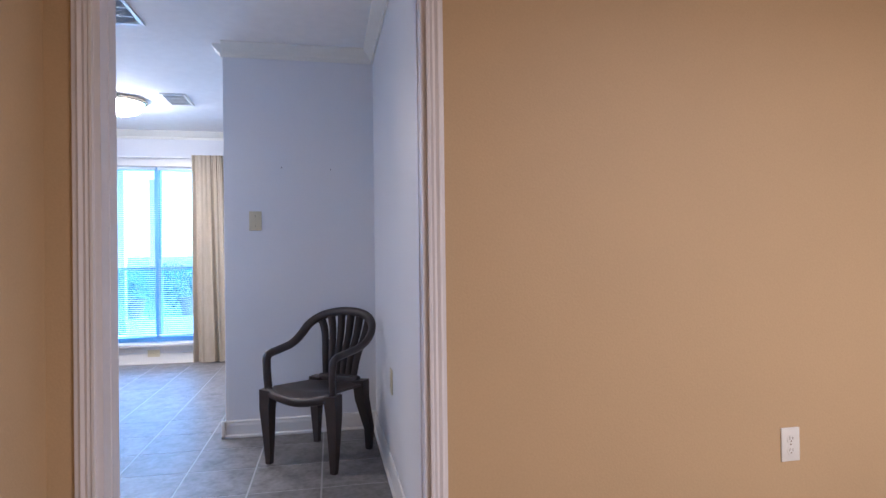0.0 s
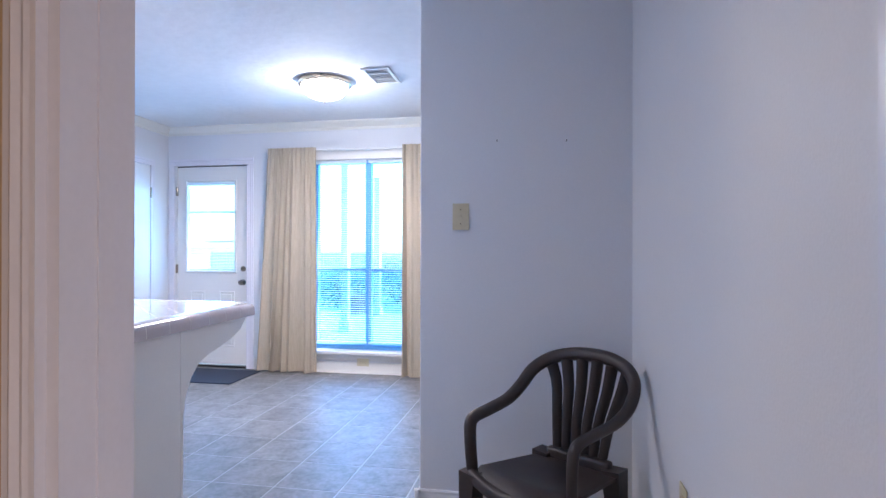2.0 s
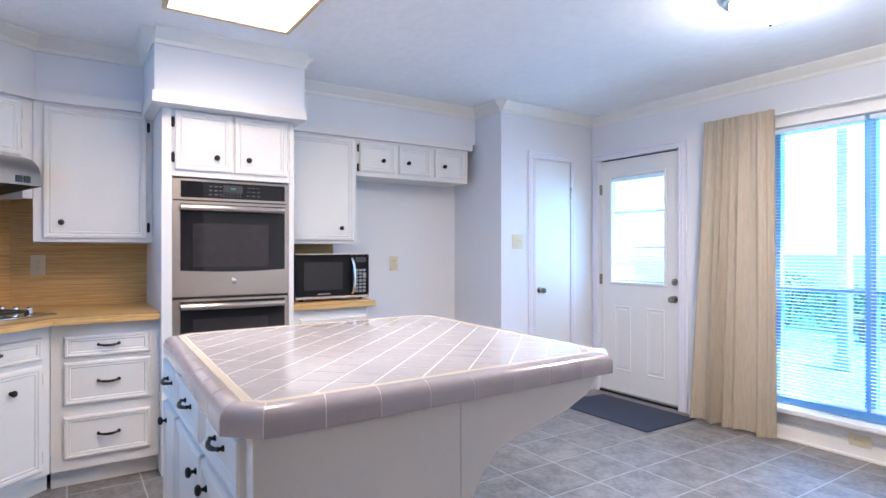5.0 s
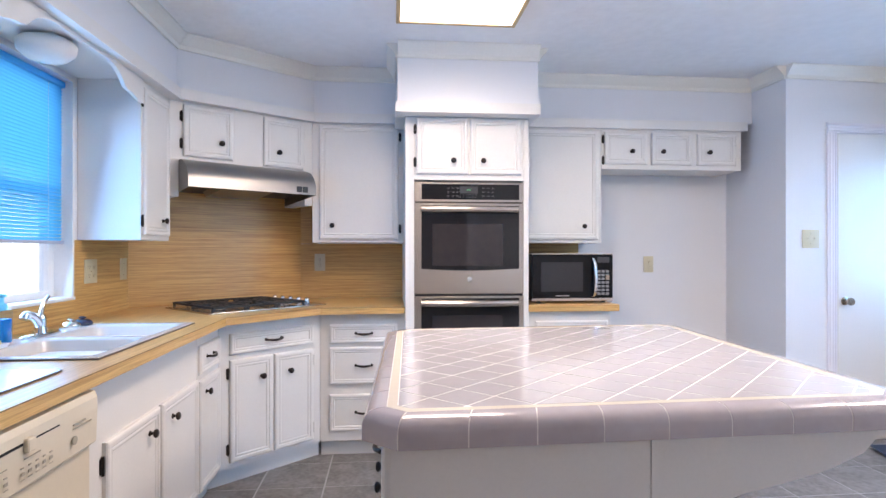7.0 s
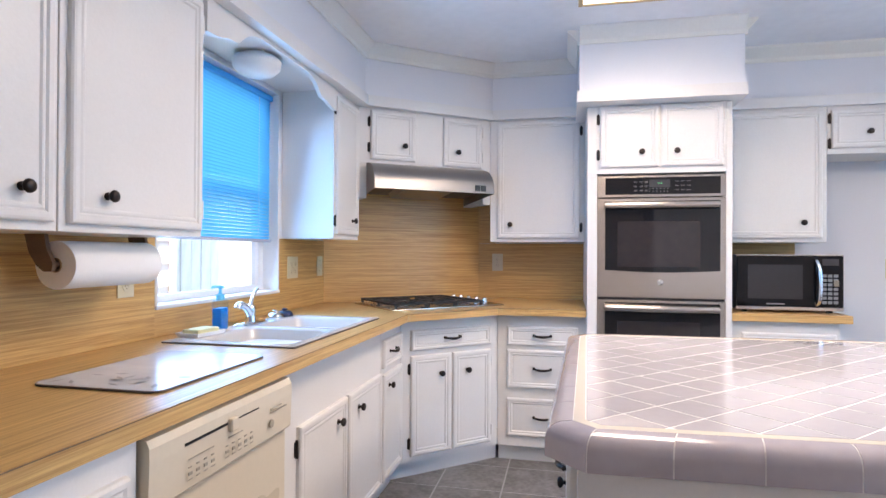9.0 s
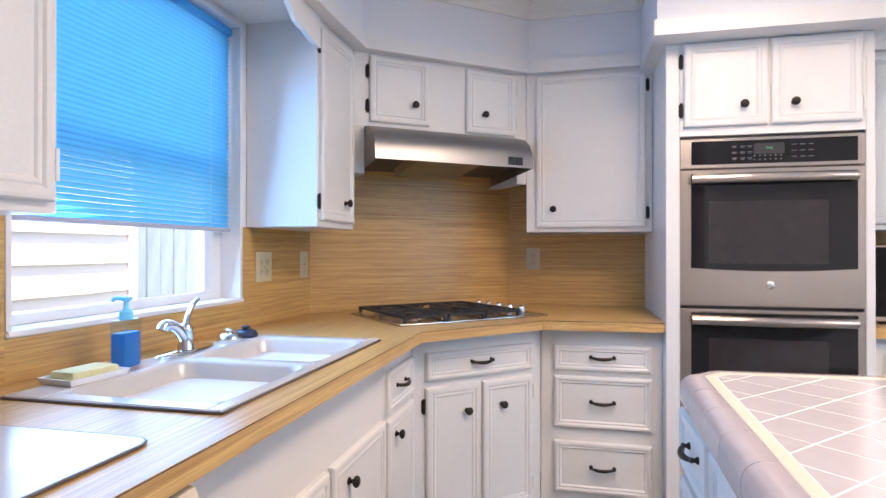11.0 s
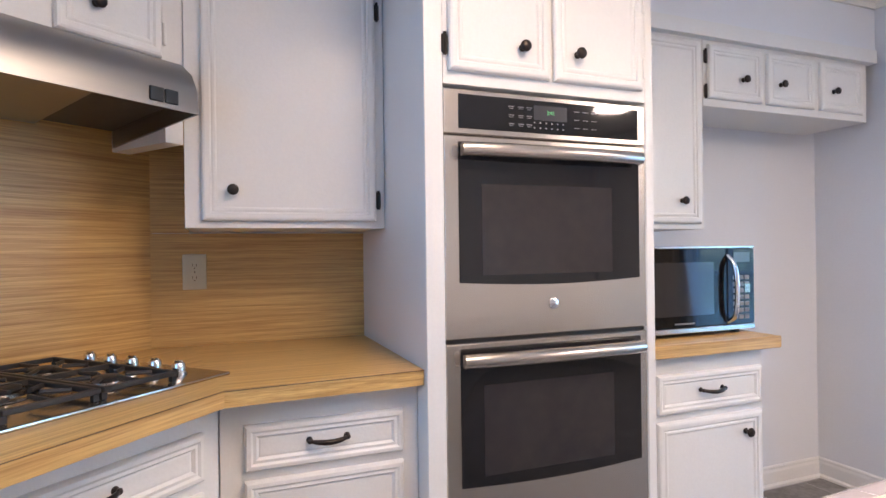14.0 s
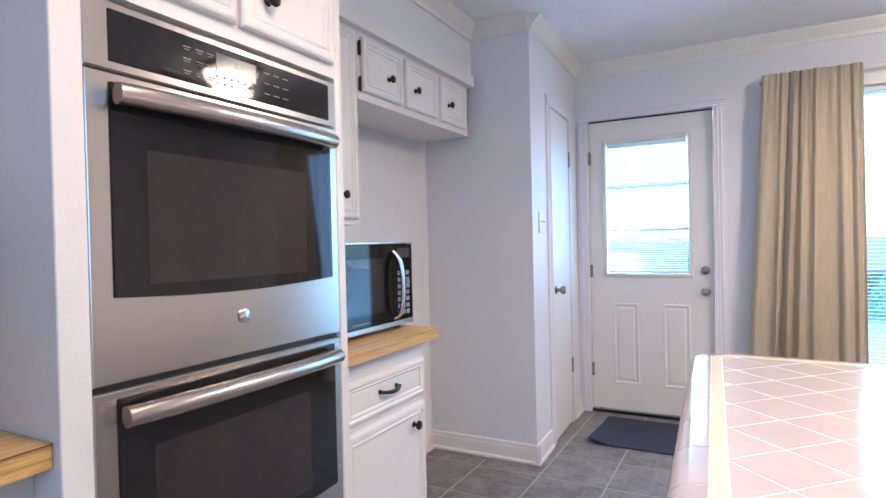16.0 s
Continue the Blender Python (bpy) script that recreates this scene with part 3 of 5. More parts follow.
for x0, w in ((-3.93, 0.17), (-3.60, 0.17)):
    bm = bmesh.new()
    rings(bm, w, 0.565, [(0, 7.896), (0, 7.8935), (0.004, 7.888), (0.010, 7.888), (0.016, 7.8945), (0.030, 7.8945), (0.036, 7.889), (0.044, 7.889)], x0=x0, z0=0.21)
    part("door_panel", bm, M_TRIM, door)
for z in (0.30, 1.0, 1.80):
    part("hinge", boxed(-4.092, 7.872, z - 0.045, -4.068, 7.896, z + 0.045, bevel=0.004), M_NICKEL, door)
bm = bmesh.new()
lathe(bm, [(0.030, 0), (0.030, 0.006), (0.014, 0.010), (0.012, 0.030), (0.022, 0.036), (0.027, 0.048), (0.024, 0.060), (0, 0.064)], 20, pose(-3.335, 7.895, 0.868, 90, 0, 0))
part("knob", bm, M_NICKEL, door, "aged brass door knob", smooth=40)
bm = bmesh.new()
lathe(bm, [(0.028, 0), (0.028, 0.008), (0.022, 0.016), (0.010, 0.018), (0.008, 0.026), (0, 0.026)], 20, pose(-3.335, 7.895, 1.005, 90, 0, 0))
part("deadbolt", bm, M_NICKEL, door, "aged brass deadbolt", smooth=40)
# Added black strip paints the shadow in the gap over the slab.
part("gap_shade", boxed(-4.08, 7.9, 2.0495, -3.28, 7.93, 2.059), M_GAPSHADE, door, "black strip standing in for shade above the door")
part("threshold", boxed(-4.085, 7.87, 0.001, -3.275, 8.0, 0.022, bevel=0.004), M_BLACK, door, "dark metal threshold")
casing("trim_back_door", -4.085, -3.275, 2.06, 7.865, Matrix(), w=0.068)
mini_blind(-3.955, -3.44, 0.99, 1.888, 7.908, 0.0155, 0.015, 38, M_SLAT, "white mini blind in the back door glass", "door blind")

# pantry door
PM = Matrix.Translation((JOG_S[0], JOG_S[1], 0)) @ pose(0, 0, 0, 0, 0, math.degrees(math.atan2(JOG_N[1] - JOG_S[1], JOG_N[0] - JOG_S[0])))
pantry = tagged(place_empty("door_2", PM), "narrow flat white pantry door, closed", "door", kind="structure")
part("slab", boxed(0.365, -0.012, 0.012, 0.792, 0.022, 2.018, bevel=0.003), M_TRIM, pantry)
for z in (0.39, 1.76):
    part("hinge", boxed(0.788, -0.022, z - 0.05, 0.808, -0.010, z + 0.05, bevel=0.003), M_NICKEL, pantry)
bm = bmesh.new()
lathe(bm, [(0.028, 0), (0.028, 0.005), (0.012, 0.010), (0.011, 0.028), (0.022, 0.034), (0.026, 0.046), (0.023, 0.057), (0, 0.060)], 18, pose(0.415, -0.012, 0.922, 90, 0, 0))
part("knob", bm, M_NICKEL, pantry, "aged brass knob", smooth=40)
casing("trim_pantry", 0.355, 0.802, 2.03, 0.0, PM, w=0.062)

# kitchen window over the sink
kwin = tagged(place_empty("window_2", Matrix()), "small white framed sliding window over the sink", "window", kind="structure")
bm = bmesh.new()
for x0, x1 in ((-3.52, -3.47), (-2.655, -2.61)):
    box(bm, x0, 2.575, 1.045, x1, 2.615, 2.065, bevel=0.003)
for z0, z1 in ((1.032, 1.062), (2.04, 2.068)):
    box(bm, -3.52, 2.572, z0, -2.61, 2.618, z1, bevel=0.003)
part("window_frame", bm, M_WHITEP, kwin)
part("meeting_rail", boxed(-3.469, 2.577, 1.505, -2.656, 2.613, 1.555, bevel=0.003), M_WHITEP, kwin)
g = part("pane", boxed(-3.47, 2.593, 1.06, -2.655, 2.597, 2.04), M_CLEARGL, kwin)
g.visible_shadow = False
bm = bmesh.new()
box(bm, -3.532, 2.618, 1.018, -2.598, 2.706, 1.034, bevel=0.003)
part("window_sill", bm, M_WHITEP, kwin, "white tiled window sill")
bm = bmesh.new()
for x0, x1 in ((-3.53, -3.515), (-2.612, -2.598)):
    box(bm, x0, 2.56, 1.034, x1, 2.70, 2.07)
box(bm, -3.515, 2.56, 2.058, -2.612, 2.70, 2.07)
part("window_trim", bm, M_WHITEP, kwin)
mini_blind(-3.505, -2.625, 1.285, 2.05, 2.655, 0.0162, 0.0168, 56, M_SHADE, "half-lowered white blind over the sink, blue daylight put into its colour", "sink blind", M_BRAIL)

# ---------------------------------------------------------------- outdoors
solid("ground", boxed(-60, -60, -0.32, 60, 60, -0.14), M_GRASS, "dry lawn round the house", "ground")
solid("pavement", boxed(-7.5, 8.02, -0.14, 3.5, 14.0, -0.08, bevel=0.01), M_CONC, "pale concrete patio behind the house", "patio")


def fence_run(p, q, h, label):
    f = thing("fence", along(p, q, -0.14), label, "fence", "garden fences")
    L = (Vector(q) - Vector(p)).length
    me = mesh_of("board", boxed(0, -0.01, 0, 0.138, 0.01, h, bevel=0.004), M_FENCE)
    for i in range(int(L / 0.145)):
        b = new("board", me)
        b.parent = f
        b.location = (i * 0.145, random.uniform(-0.004, 0.004), random.uniform(-0.02, 0.02))
    for z in (0.4, h - 0.35):
        part("rail", boxed(0, 0.011, z, L, 0.05, z + 0.09), M_FENCE, f)


fence_run((-14, 24), (8, 24), 1.25, "weathered grey board fence across the yard")
fence_run((-4.92, 0.85), (-8.2, 0.85), 2.1, "weathered grey board fence outside the sink window")
nb = thing("house", Matrix(), "pale pink lap-sided neighbouring house wall", "house")
for i in range(15):
    bm = bmesh.new()
    slab_pts = [(0.0, 0.0), (0.022, 0.0), (0.006, 0.185), (0.0, 0.185)]
    a = [bm.verts.new((-4.83, 1.02 + y, -0.14 + i * 0.182 + z)) for y, z in slab_pts]
    b = [bm.verts.new((-1.30, 1.02 + y, -0.14 + i * 0.182 + z)) for y, z in slab_pts]
    for k in range(4):
        bm.faces.new((a[k], a[(k + 1) % 4], b[(k + 1) % 4], b[k]))
    bm.faces.new(a)
    bm.faces.new(b[::-1])
    part("siding_board", bm, M_SIDING, nb)
part("wall", boxed(-4.83, 0.2, -0.14, -1.30, 1.02, 2.65), M_SIDING, nb)
part("corner_board", boxed(-4.90, 1.0, -0.14, -4.832, 1.05, 2.65, bevel=0.004), M_SIDING, nb)


def post(x, y, h):
    p = thing("porch_post", pose(x, y, -0.08), "square pinkish painted wooden porch post", "post", "porch posts")
    part("shaft", boxed(-0.06, -0.06, 0, 0.06, 0.06, h, bevel=0.012), M_POST, p)
    part("base_block", boxed(-0.085, -0.085, 0, 0.085, 0.085, 0.18, bevel=0.01), M_POST, p)


post(-3.42, 11.1, 2.7)
post(-3.57, 13.3, 2.7)


def shrub(x, y, r, h):
    s = thing("shrub", pose(x, y, -0.14), "loose dark green garden shrub", "shrub", "garden shrubs")
    bm = bmesh.new()
    for i in range(7):
        a = i * 0.9
        tube(bm, smooth_path([(0, 0, 0), (0.3 * r * math.cos(a), 0.3 * r * math.sin(a), h * 0.4), (0.6 * r * math.cos(a), 0.6 * r * math.sin(a), h * 0.85)], 3), 0.012, 5)
    part("stem", bm, M_BARK, s)
    bm = bmesh.new()
    for i in range(900):
        u, v, w = random.gauss(0, 0.45), random.gauss(0, 0.45), random.random() ** 0.7
        c = Vector((u * r, v * r, 0.1 * h + w * h * (1 - 0.35 * (u * u + v * v))))
        d = Vector((random.uniform(-1, 1), random.uniform(-1, 1), random.uniform(-0.3, 0.8))).normalized()
        e = d.orthogonal().normalized() * 0.022
        k = 0.055 + 0.03 * random.random()
        bm.faces.new([bm.verts.new(t) for t in (c, c + d * k * 0.5 + e, c + d * k, c + d * k * 0.5 - e)])
    tagged(part("crown", bm, M_LEAF, s), kind="stuff")


for x, y, r, h in ((-4.7, 14.6, 0.6, 0.75), (-3.0, 15.2, 0.7, 0.85), (-1.7, 14.8, 0.6, 0.8), (-5.9, 15.0, 0.7, 0.9), (-0.4, 15.4, 0.8, 0.95), (-7.4, 15.2, 0.8, 0.9), (-4.0, 16.4, 0.9, 1.0)):
    shrub(x, y, r, h)


for x, y in ((-4.05, 13.6), (-3.05, 13.9)):
    pot = thing("plant_pot", pose(x, y, -0.08), "terracotta plant pot on the patio", "pot", "patio pots")
    bm = bmesh.new()
    lathe(bm, [(0, 0), (0.16, 0), (0.22, 0.30), (0.25, 0.30), (0.25, 0.37), (0.22, 0.37), (0.20, 0.31), (0, 0.31)], 24)
    part("pot", bm, M_BRICK, pot, smooth=40)

# ---------------------------------------------------------------- cabinet parts
DOOR_STEPS = [(0, 0.0), (0, -0.012), (0.004, -0.017), (0.010, -0.019), (0.022, -0.019), (0.027, -0.014), (0.032, -0.0165), (0.037, -0.0165), (0.042, -0.0125)]
DRAWER_STEPS = [(0, 0.0), (0, -0.012), (0.005, -0.019), (0.014, -0.020), (0.020, -0.016), (0.027, -0.017), (0.033, -0.010), (0.038, -0.011)]


def knob_at(parent, x, y, z):
    bm = bmesh.new()
    lathe(bm, [(0.0105, 0), (0.0105, 0.003), (0.006, 0.006), (0.0055, 0.013), (0.013, 0.017), (0.0165, 0.022), (0.0155, 0.027), (0.010, 0.031), (0, 0.032)], 18, pose(x, y, z, 90, 0, 0))
    return part("knob", bm, M_BRONZE, parent, "dark bronze round knob", smooth=50)


def pull_at(parent, x, y, z, w=0.096):
    bm = bmesh.new()
    h = w / 2
    pts = smooth_path([(x - h, y - 0.014, z + 0.004), (x - h * 0.6, y - 0.024, z + 0.001), (x, y - 0.028, z - 0.001), (x + h * 0.6, y - 0.024, z + 0.001), (x + h, y - 0.014, z + 0.004)], 5)
    n = len(pts)
    tube(bm, pts, [0.0045 + 0.003 * math.sin(math.pi * i / (n - 1)) for i in range(n)], 8)
    for sx in (-1, 1):
        lathe(bm, [(0.0085, 0), (0.0085, 0.004), (0.005, 0.008), (0.005, 0.012), (0.0075, 0.016), (0.005, 0.020), (0, 0.021)], 12, pose(x + sx * h, y, z + 0.004, 90, 0, 0))
    return part("handle", bm, M_BRONZE, parent, "dark bronze bow handle", smooth=50)


def hinge_at(parent, x, y, z, dark=True):
    bm = bmesh.new()
    box(bm, x - 0.009, y - 0.006, z - 0.026, x + 0.009, y, z + 0.026, bevel=0.003)
    tube(bm, [(x, y - 0.007, z - 0.03), (x, y - 0.007, z + 0.03)], 0.005, 8)
    return part("hinge", bm, M_BRONZE if dark else M_CAB, parent, "dark bronze hinge" if dark else "")


def cab_door(cab, x0, x1, z0, z1, y, knob=None, hinge=None, dark=True, hz=None):
    bm = bmesh.new()
    rings(bm, x1 - x0, z1 - z0, [(a, y + b) for a, b in DOOR_STEPS], x0=x0, z0=z0)
    d = part("door", bm, M_CAB, cab)
    if knob:
        knob_at(d, knob[0], y - 0.0125, knob[1])
    if hinge:
        x = x0 - 0.009 if hinge < 0 else x1 + 0.009
        for z in hz or (z0 + 0.07, z1 - 0.07):
            hinge_at(d, x, y, z, dark)
    return d


def cab_drawer(cab, x0, x1, z0, z1, y, pull=None):
    bm = bmesh.new()
    rings(bm, x1 - x0, z1 - z0, [(a, y + b) for a, b in DRAWER_STEPS], x0=x0, z0=z0)
    d = part("drawer", bm, M_CAB, cab)
    if pull:
        pull_at(d, pull, y - 0.010, (z0 + z1) / 2)
    return d


def cabinet(name, m, w, d, z0, z1, label, toe=0.0, group="kitchen cabinets"):
    """A carcass whose face frame stands at local y 0 and reaches back to y d."""
    c = thing(name, m, label, "cabinet", group)
    bm = bmesh.new()
    box(bm, 0, 0, z0 + toe, w, d, z1, bevel=0.0015)
    part("body", bm, M_CAB, c)
    if toe:
        part("toe_kick", boxed(0.001, 0.055, 0.001, w - 0.001, d, toe - 0.001), M_CAB, c, "white toe kick")
    return c


G = 0.002
# south base run (local x runs west from x_start)
Y0 = YS + G
def s_cab(name, xa, xb, label, z1=0.873, toe=0.1):
    return cabinet(name, south(xa, FACE), xa - xb - G, FACE - Y0, 0, z1, label, toe)


FACE = 3.364
c = s_cab("base_cabinet", -1.16, -1.725, "white base cabinet with a moulded drawer beside the dishwasher")
cab_drawer(c, 0.05, 0.53, 0.695, 0.81, 0, 0.29)
cab_door(c, 0.05, 0.53, 0.13, 0.66, 0, (0.11, 0.58), 1)
FACE = 3.315
c = s_cab("sink_cabinet", -2.334, -3.375, "white sink base cabinet with two moulded doors")
cab_door(c, 0.166, 0.582, 0.125, 0.658, 0, (0.491, 0.583), -1)
cab_door(c, 0.604, 1.024, 0.125, 0.658, 0, (0.714, 0.583), None)
c = s_cab("base_cabinet", -3.377, -3.714, "narrow white base cabinet with drawer and door")
cab_drawer(c, 0.012, 0.322, 0.672, 0.808, 0, 0.165)
cab_door(c, 0.012, 0.322, 0.125, 0.642, 0, (0.10, 0.579), None)

# base unit across the corner
LD = math.hypot(LO_W[0] - LO_S[0], LO_W[1] - LO_S[1])
corner = thing("corner_cabinet", along(LO_S, LO_W), "white corner base cabinet under the cooktop", "cabinet", "kitchen cabinets")
bm = bmesh.new()
box(bm, 0.001, 0, 0.10, LD - 0.001, 0.30, 0.873)
part("body", bm, M_CAB, corner)
part("toe_kick", boxed(-0.03, 0.055, 0.001, LD + 0.03, 0.20, 0.099), M_CAB, corner, "white toe kick")
cab_drawer(corner, 0.06, LD - 0.055, 0.70, 0.812, 0, LD / 2)
cab_door(corner, 0.06, 0.312, 0.13, 0.672, 0, (0.245, 0.565), -1)
cab_door(corner, 0.325, LD - 0.055, 0.13, 0.672, 0, (0.42, 0.568), 1, dark=False)

# west drawer unit
XFACE = -4.145
c = cabinet("drawer_cabinet", west(3.788, XFACE), 0.509, XFACE - XW - G, 0, 0.873, "white base cabinet with three moulded drawers", 0.1)
for z0, z1 in ((0.692, 0.806), (0.444, 0.667), (0.162, 0.383)):
    cab_drawer(c, 0.057, 0.464, z0, z1, 0, 0.262)
# oven tower
XOV = -4.064
tower = thing("oven_cabinet", west(4.298, XOV), "tall white cabinet housing the double wall oven", "cabinet", "kitchen cabinets")
TD = XOV - XW - G
for x0, x1 in ((0, 0.053), (0.722, 0.752)):
    part("side_panel", boxed(x0, 0, 0.001, x1, TD, 2.055, bevel=0.002), M_CAB, tower)
part("top_box", boxed(0.054, 0, 1.678, 0.721, TD, 2.056), M_CAB, tower)
part("bottom_box", boxed(0.054, 0, 0.10, 0.721, TD, 0.405), M_CAB, tower)
part("toe_kick", boxed(0.054, 0.055, 0.001, 0.721, TD, 0.098), M_CAB, tower)
part("back_panel", boxed(0.054, TD - 0.02, 0.406, 0.721, TD, 1.677), M_CAB, tower)
cab_door(tower, 0.067, 0.377, 1.712, 2.05, 0, (0.288, 1.793), -1)
cab_door(tower, 0.391, 0.704, 1.712, 2.05, 0, (0.469, 1.793), 1, dark=False)
cab_drawer(tower, 0.07, 0.70, 0.13, 0.385, 0, 0.37)
# microwave base cabinet
c = cabinet("base_cabinet", west(5.052, XFACE), 0.545, XFACE - XW - G, 0, 0.873, "white base cabinet with drawer and door under the microwave", 0.1)
cab_drawer(c, 0.062, 0.525, 0.682, 0.812, 0, 0.295)
cab_door(c, 0.062, 0.525, 0.125, 0.656, 0, (0.448, 0.588), -1)

# upper cabinets
YU = 2.988
def s_upper(xa, xb, label, z0=1.282):
    return cabinet("wall_cabinet", south(xa, YU), xa - xb - G, YU - Y0, z0, 2.093, label)


c = s_upper(-1.37, -1.902, "white wall cabinet with a moulded door beside the sink window")
cab_door(c, 0.03, 0.512, 1.303, 2.06, 0, (0.427, 1.379), None)
c = s_upper(-1.904, -2.458, "white wall cabinet with a moulded door beside the sink window")
cab_door(c, 0.022, 0.536, 1.303, 2.06, 0, (0.137, 1.379), 1, dark=False)
c = cabinet("wall_cabinet", south(-3.57, YU), 0.360, YU - Y0, 1.305, 2.093, "narrow white wall cabinet beside the range hood")
cab_door(c, 0.015, 0.335, 1.33, 2.06, 0, (0.240, 1.41), -1)
UD = math.hypot(UP_W[0] - UP_S[0], UP_W[1] - UP_S[1])
c = thing("corner_wall_cabinet", along(UP_S, UP_W), "white corner wall cabinet above the range hood", "cabinet", "kitchen cabinets")
part("body", boxed(0.001, 0, 1.765, UD - 0.001, 0.28, 2.093), M_CAB, c)
part("filler", boxed(0.001, 0, 1.555, 0.05, 0.28, 1.764), M_CAB, c, "white filler strip")
part("filler", boxed(UD - 0.055, 0, 1.545, UD - 0.001, 0.28, 1.764), M_CAB, c, "white filler strip")
cab_door(c, 0.072, 0.355, 1.785, 2.078, 0, (0.282, 1.875), -1)
cab_door(c, 0.545, 0.815, 1.775, 2.078, 0, (0.64, 1.865), 1, dark=False)
XUP = -4.457
c = cabinet("wall_cabinet", west(3.700, XUP), 0.596, XUP - XW - G, 1.305, 2.093, "white wall cabinet with one tall moulded door")
cab_door(c, 0.046, 0.565, 1.326, 2.076, 0, (0.131, 1.417), 1)
c = cabinet("wall_cabinet", west(5.052, XUP), 0.604, XUP - XW - G, 1.305, 2.093, "white wall cabinet above the microwave")
cab_door(c, 0.05, 0.579, 1.328, 2.072, 0, (0.477, 1.419), None)
c = cabinet("fridge_cabinet", west(5.658, XUP), 1.018, XUP - XW - G, 1.815, 2.093, "low white wall cabinet with three small doors over the fridge space")
cab_door(c, 0.02, 0.322, 1.847, 2.068, 0, (0.211, 1.937), -1, hz=(1.875, 2.02))
cab_door(c, 0.355, 0.645, 1.847, 2.068, 0, (0.433, 1.937), None)
cab_door(c, 0.687, 0.968, 1.847, 2.068, 0, (0.771, 1.937), 1, dark=False, hz=(1.875, 2.02))

# scalloped valance over the sink
bm = bmesh.new()
pts = []
N = 40
for i in range(N + 1):
    s = i / N
    e = min(s, 1 - s) * 2
    z = 1.975 + 0.10 * (0.5 - 0.5 * math.cos(math.pi * min(1, max(0, (e - 0.04) / 0.62)))) - 0.022 * math.exp(-((e - 0.34) / 0.07) ** 2)
    pts.append((2.460 + s * 1.108, z))
slab_xz(bm, pts + [(3.568, 2.093), (2.460, 2.093)], -3.003, -2.985)
solid("valance", bm, M_CAB, "white scalloped wooden valance above the sink window", "valance", kind="thing", m=SOUTH)

# ---------------------------------------------------------------- worktops and splashback
top = thing("worktop", Matrix(), "streaked bamboo-pattern laminate worktop along the sink wall", "worktop")


def top_piece(m, pts, holes=()):
    bm = bmesh.new()
    prism(bm, pts, 0.874, 0.915)
    return part("worktop_section", bm, M_LAM, top, at=m)


def local2(m, pts):
    inv = m.inverted()
    return [tuple((inv @ Vector((x, y, 0)))[:2]) for x, y in pts]


SM = SOUTH
SX0, SX1, SY0, SY1 = -3.365, -2.515, 2.82, 3.29     # sink cut-out
for xa, xb, ya, yb in ((-1.02, SX1, YS + G, 3.383), (SX1, SX0, YS + G, SY0), (SX1, SX0, SY1, 3.383)):
    top_piece(SM, local2(SM, [(xb, ya), (xa, ya), (xa, yb), (xb, yb)]))
top_piece(SM, local2(SM, [(-3.95, YS + G), (SX0, YS + G), (SX0, 3.383), CT_S]))
DM = along(CT_S, CT_W)
top_piece(DM, local2(DM, [(-3.95, YS + G), CT_S, CT_W, (XW + G, 3.70), (XW + G, 3.578), (-4.108, YS + G)]))
WM = WEST
top_piece(WM, local2(WM, [(XW + G, 3.70), CT_W, (-4.085, 4.296), (XW + G, 4.296)]))
bm = bmesh.new()
EDGE = [(-1.02, 3.384), (CT_S[0], 3.384), (CT_W[0] + 0.0015, CT_W[1]), (-4.0835, 4.296)]
for p, q in zip(EDGE, EDGE[1:]):
    tube(bm, [(*p, 0.9125), (*q, 0.9138)], 0.0011, 5)
part("edge_line", bm, M_LAMEDGE, top, "dark laminate seam line")
mwtop = thing("worktop", west(5.052, -4.10), "short bamboo-pattern laminate worktop under the microwave", "worktop")
part("slab", boxed(0, 0, 0.874, 0.588, -4.10 - XW - G, 0.915, bevel=0.002), M_LAM, mwtop)
part("backsplash", boxed(0, -4.10 - XW - 0.008, 0.916, 0.55, -4.10 - XW - 0.001, 1.309), M_LAM, mwtop)

splash = tagged(place_empty("splashback", Matrix()), "streaked bamboo-pattern laminate splashback", "splashback", kind="structure")
for xa, xb, z0, z1 in ((-1.0, -2.597, 0.916, 1.291), (-2.597, -3.533, 0.916, 1.017), (-3.533, -4.108, 0.916, 1.304)):
    part("panel", boxed(0, 0, z0, xa - xb, 0.006, z1), M_LAM, splash, at=south(xa, YS + 0.008))
part("panel", boxed(0.0, 0, 0.916, 1.113, 0.006, 1.764), M_LAM, splash, at=along(DIAG_S, DIAG_W) @ pose(0, -0.008, 0))
part("panel", boxed(-0.006, 0, 0.916, 0.715, 0.006, 1.299), M_LAM, splash, at=west(3.583, XW + 0.008))
part("panel", boxed(-0.006, 0, 1.300, 0.113, 0.006, 1.764), M_LAM, splash, at=west(3.583, XW + 0.008))

# ---------------------------------------------------------------- sink and its things


def round_rect(x0, y0, x1, y1, r, n=5):
    """Rounded rectangle outline, counter-clockwise."""
    out = []
    for cx, cy, a0 in ((x0 + r, y0 + r, 180), (x1 - r, y0 + r, 270), (x1 - r, y1 - r, 0), (x0 + r, y1 - r, 90)):
        for k in range(n + 1):
            a = radians(a0 + 90 * k / n)
            out.append((cx + r * math.cos(a), cy + r * math.sin(a)))
    return out


sink = thing("sink", Matrix(), "cream enamel double-bowl sink with a dark rim", "sink")
bm = bmesh.new()
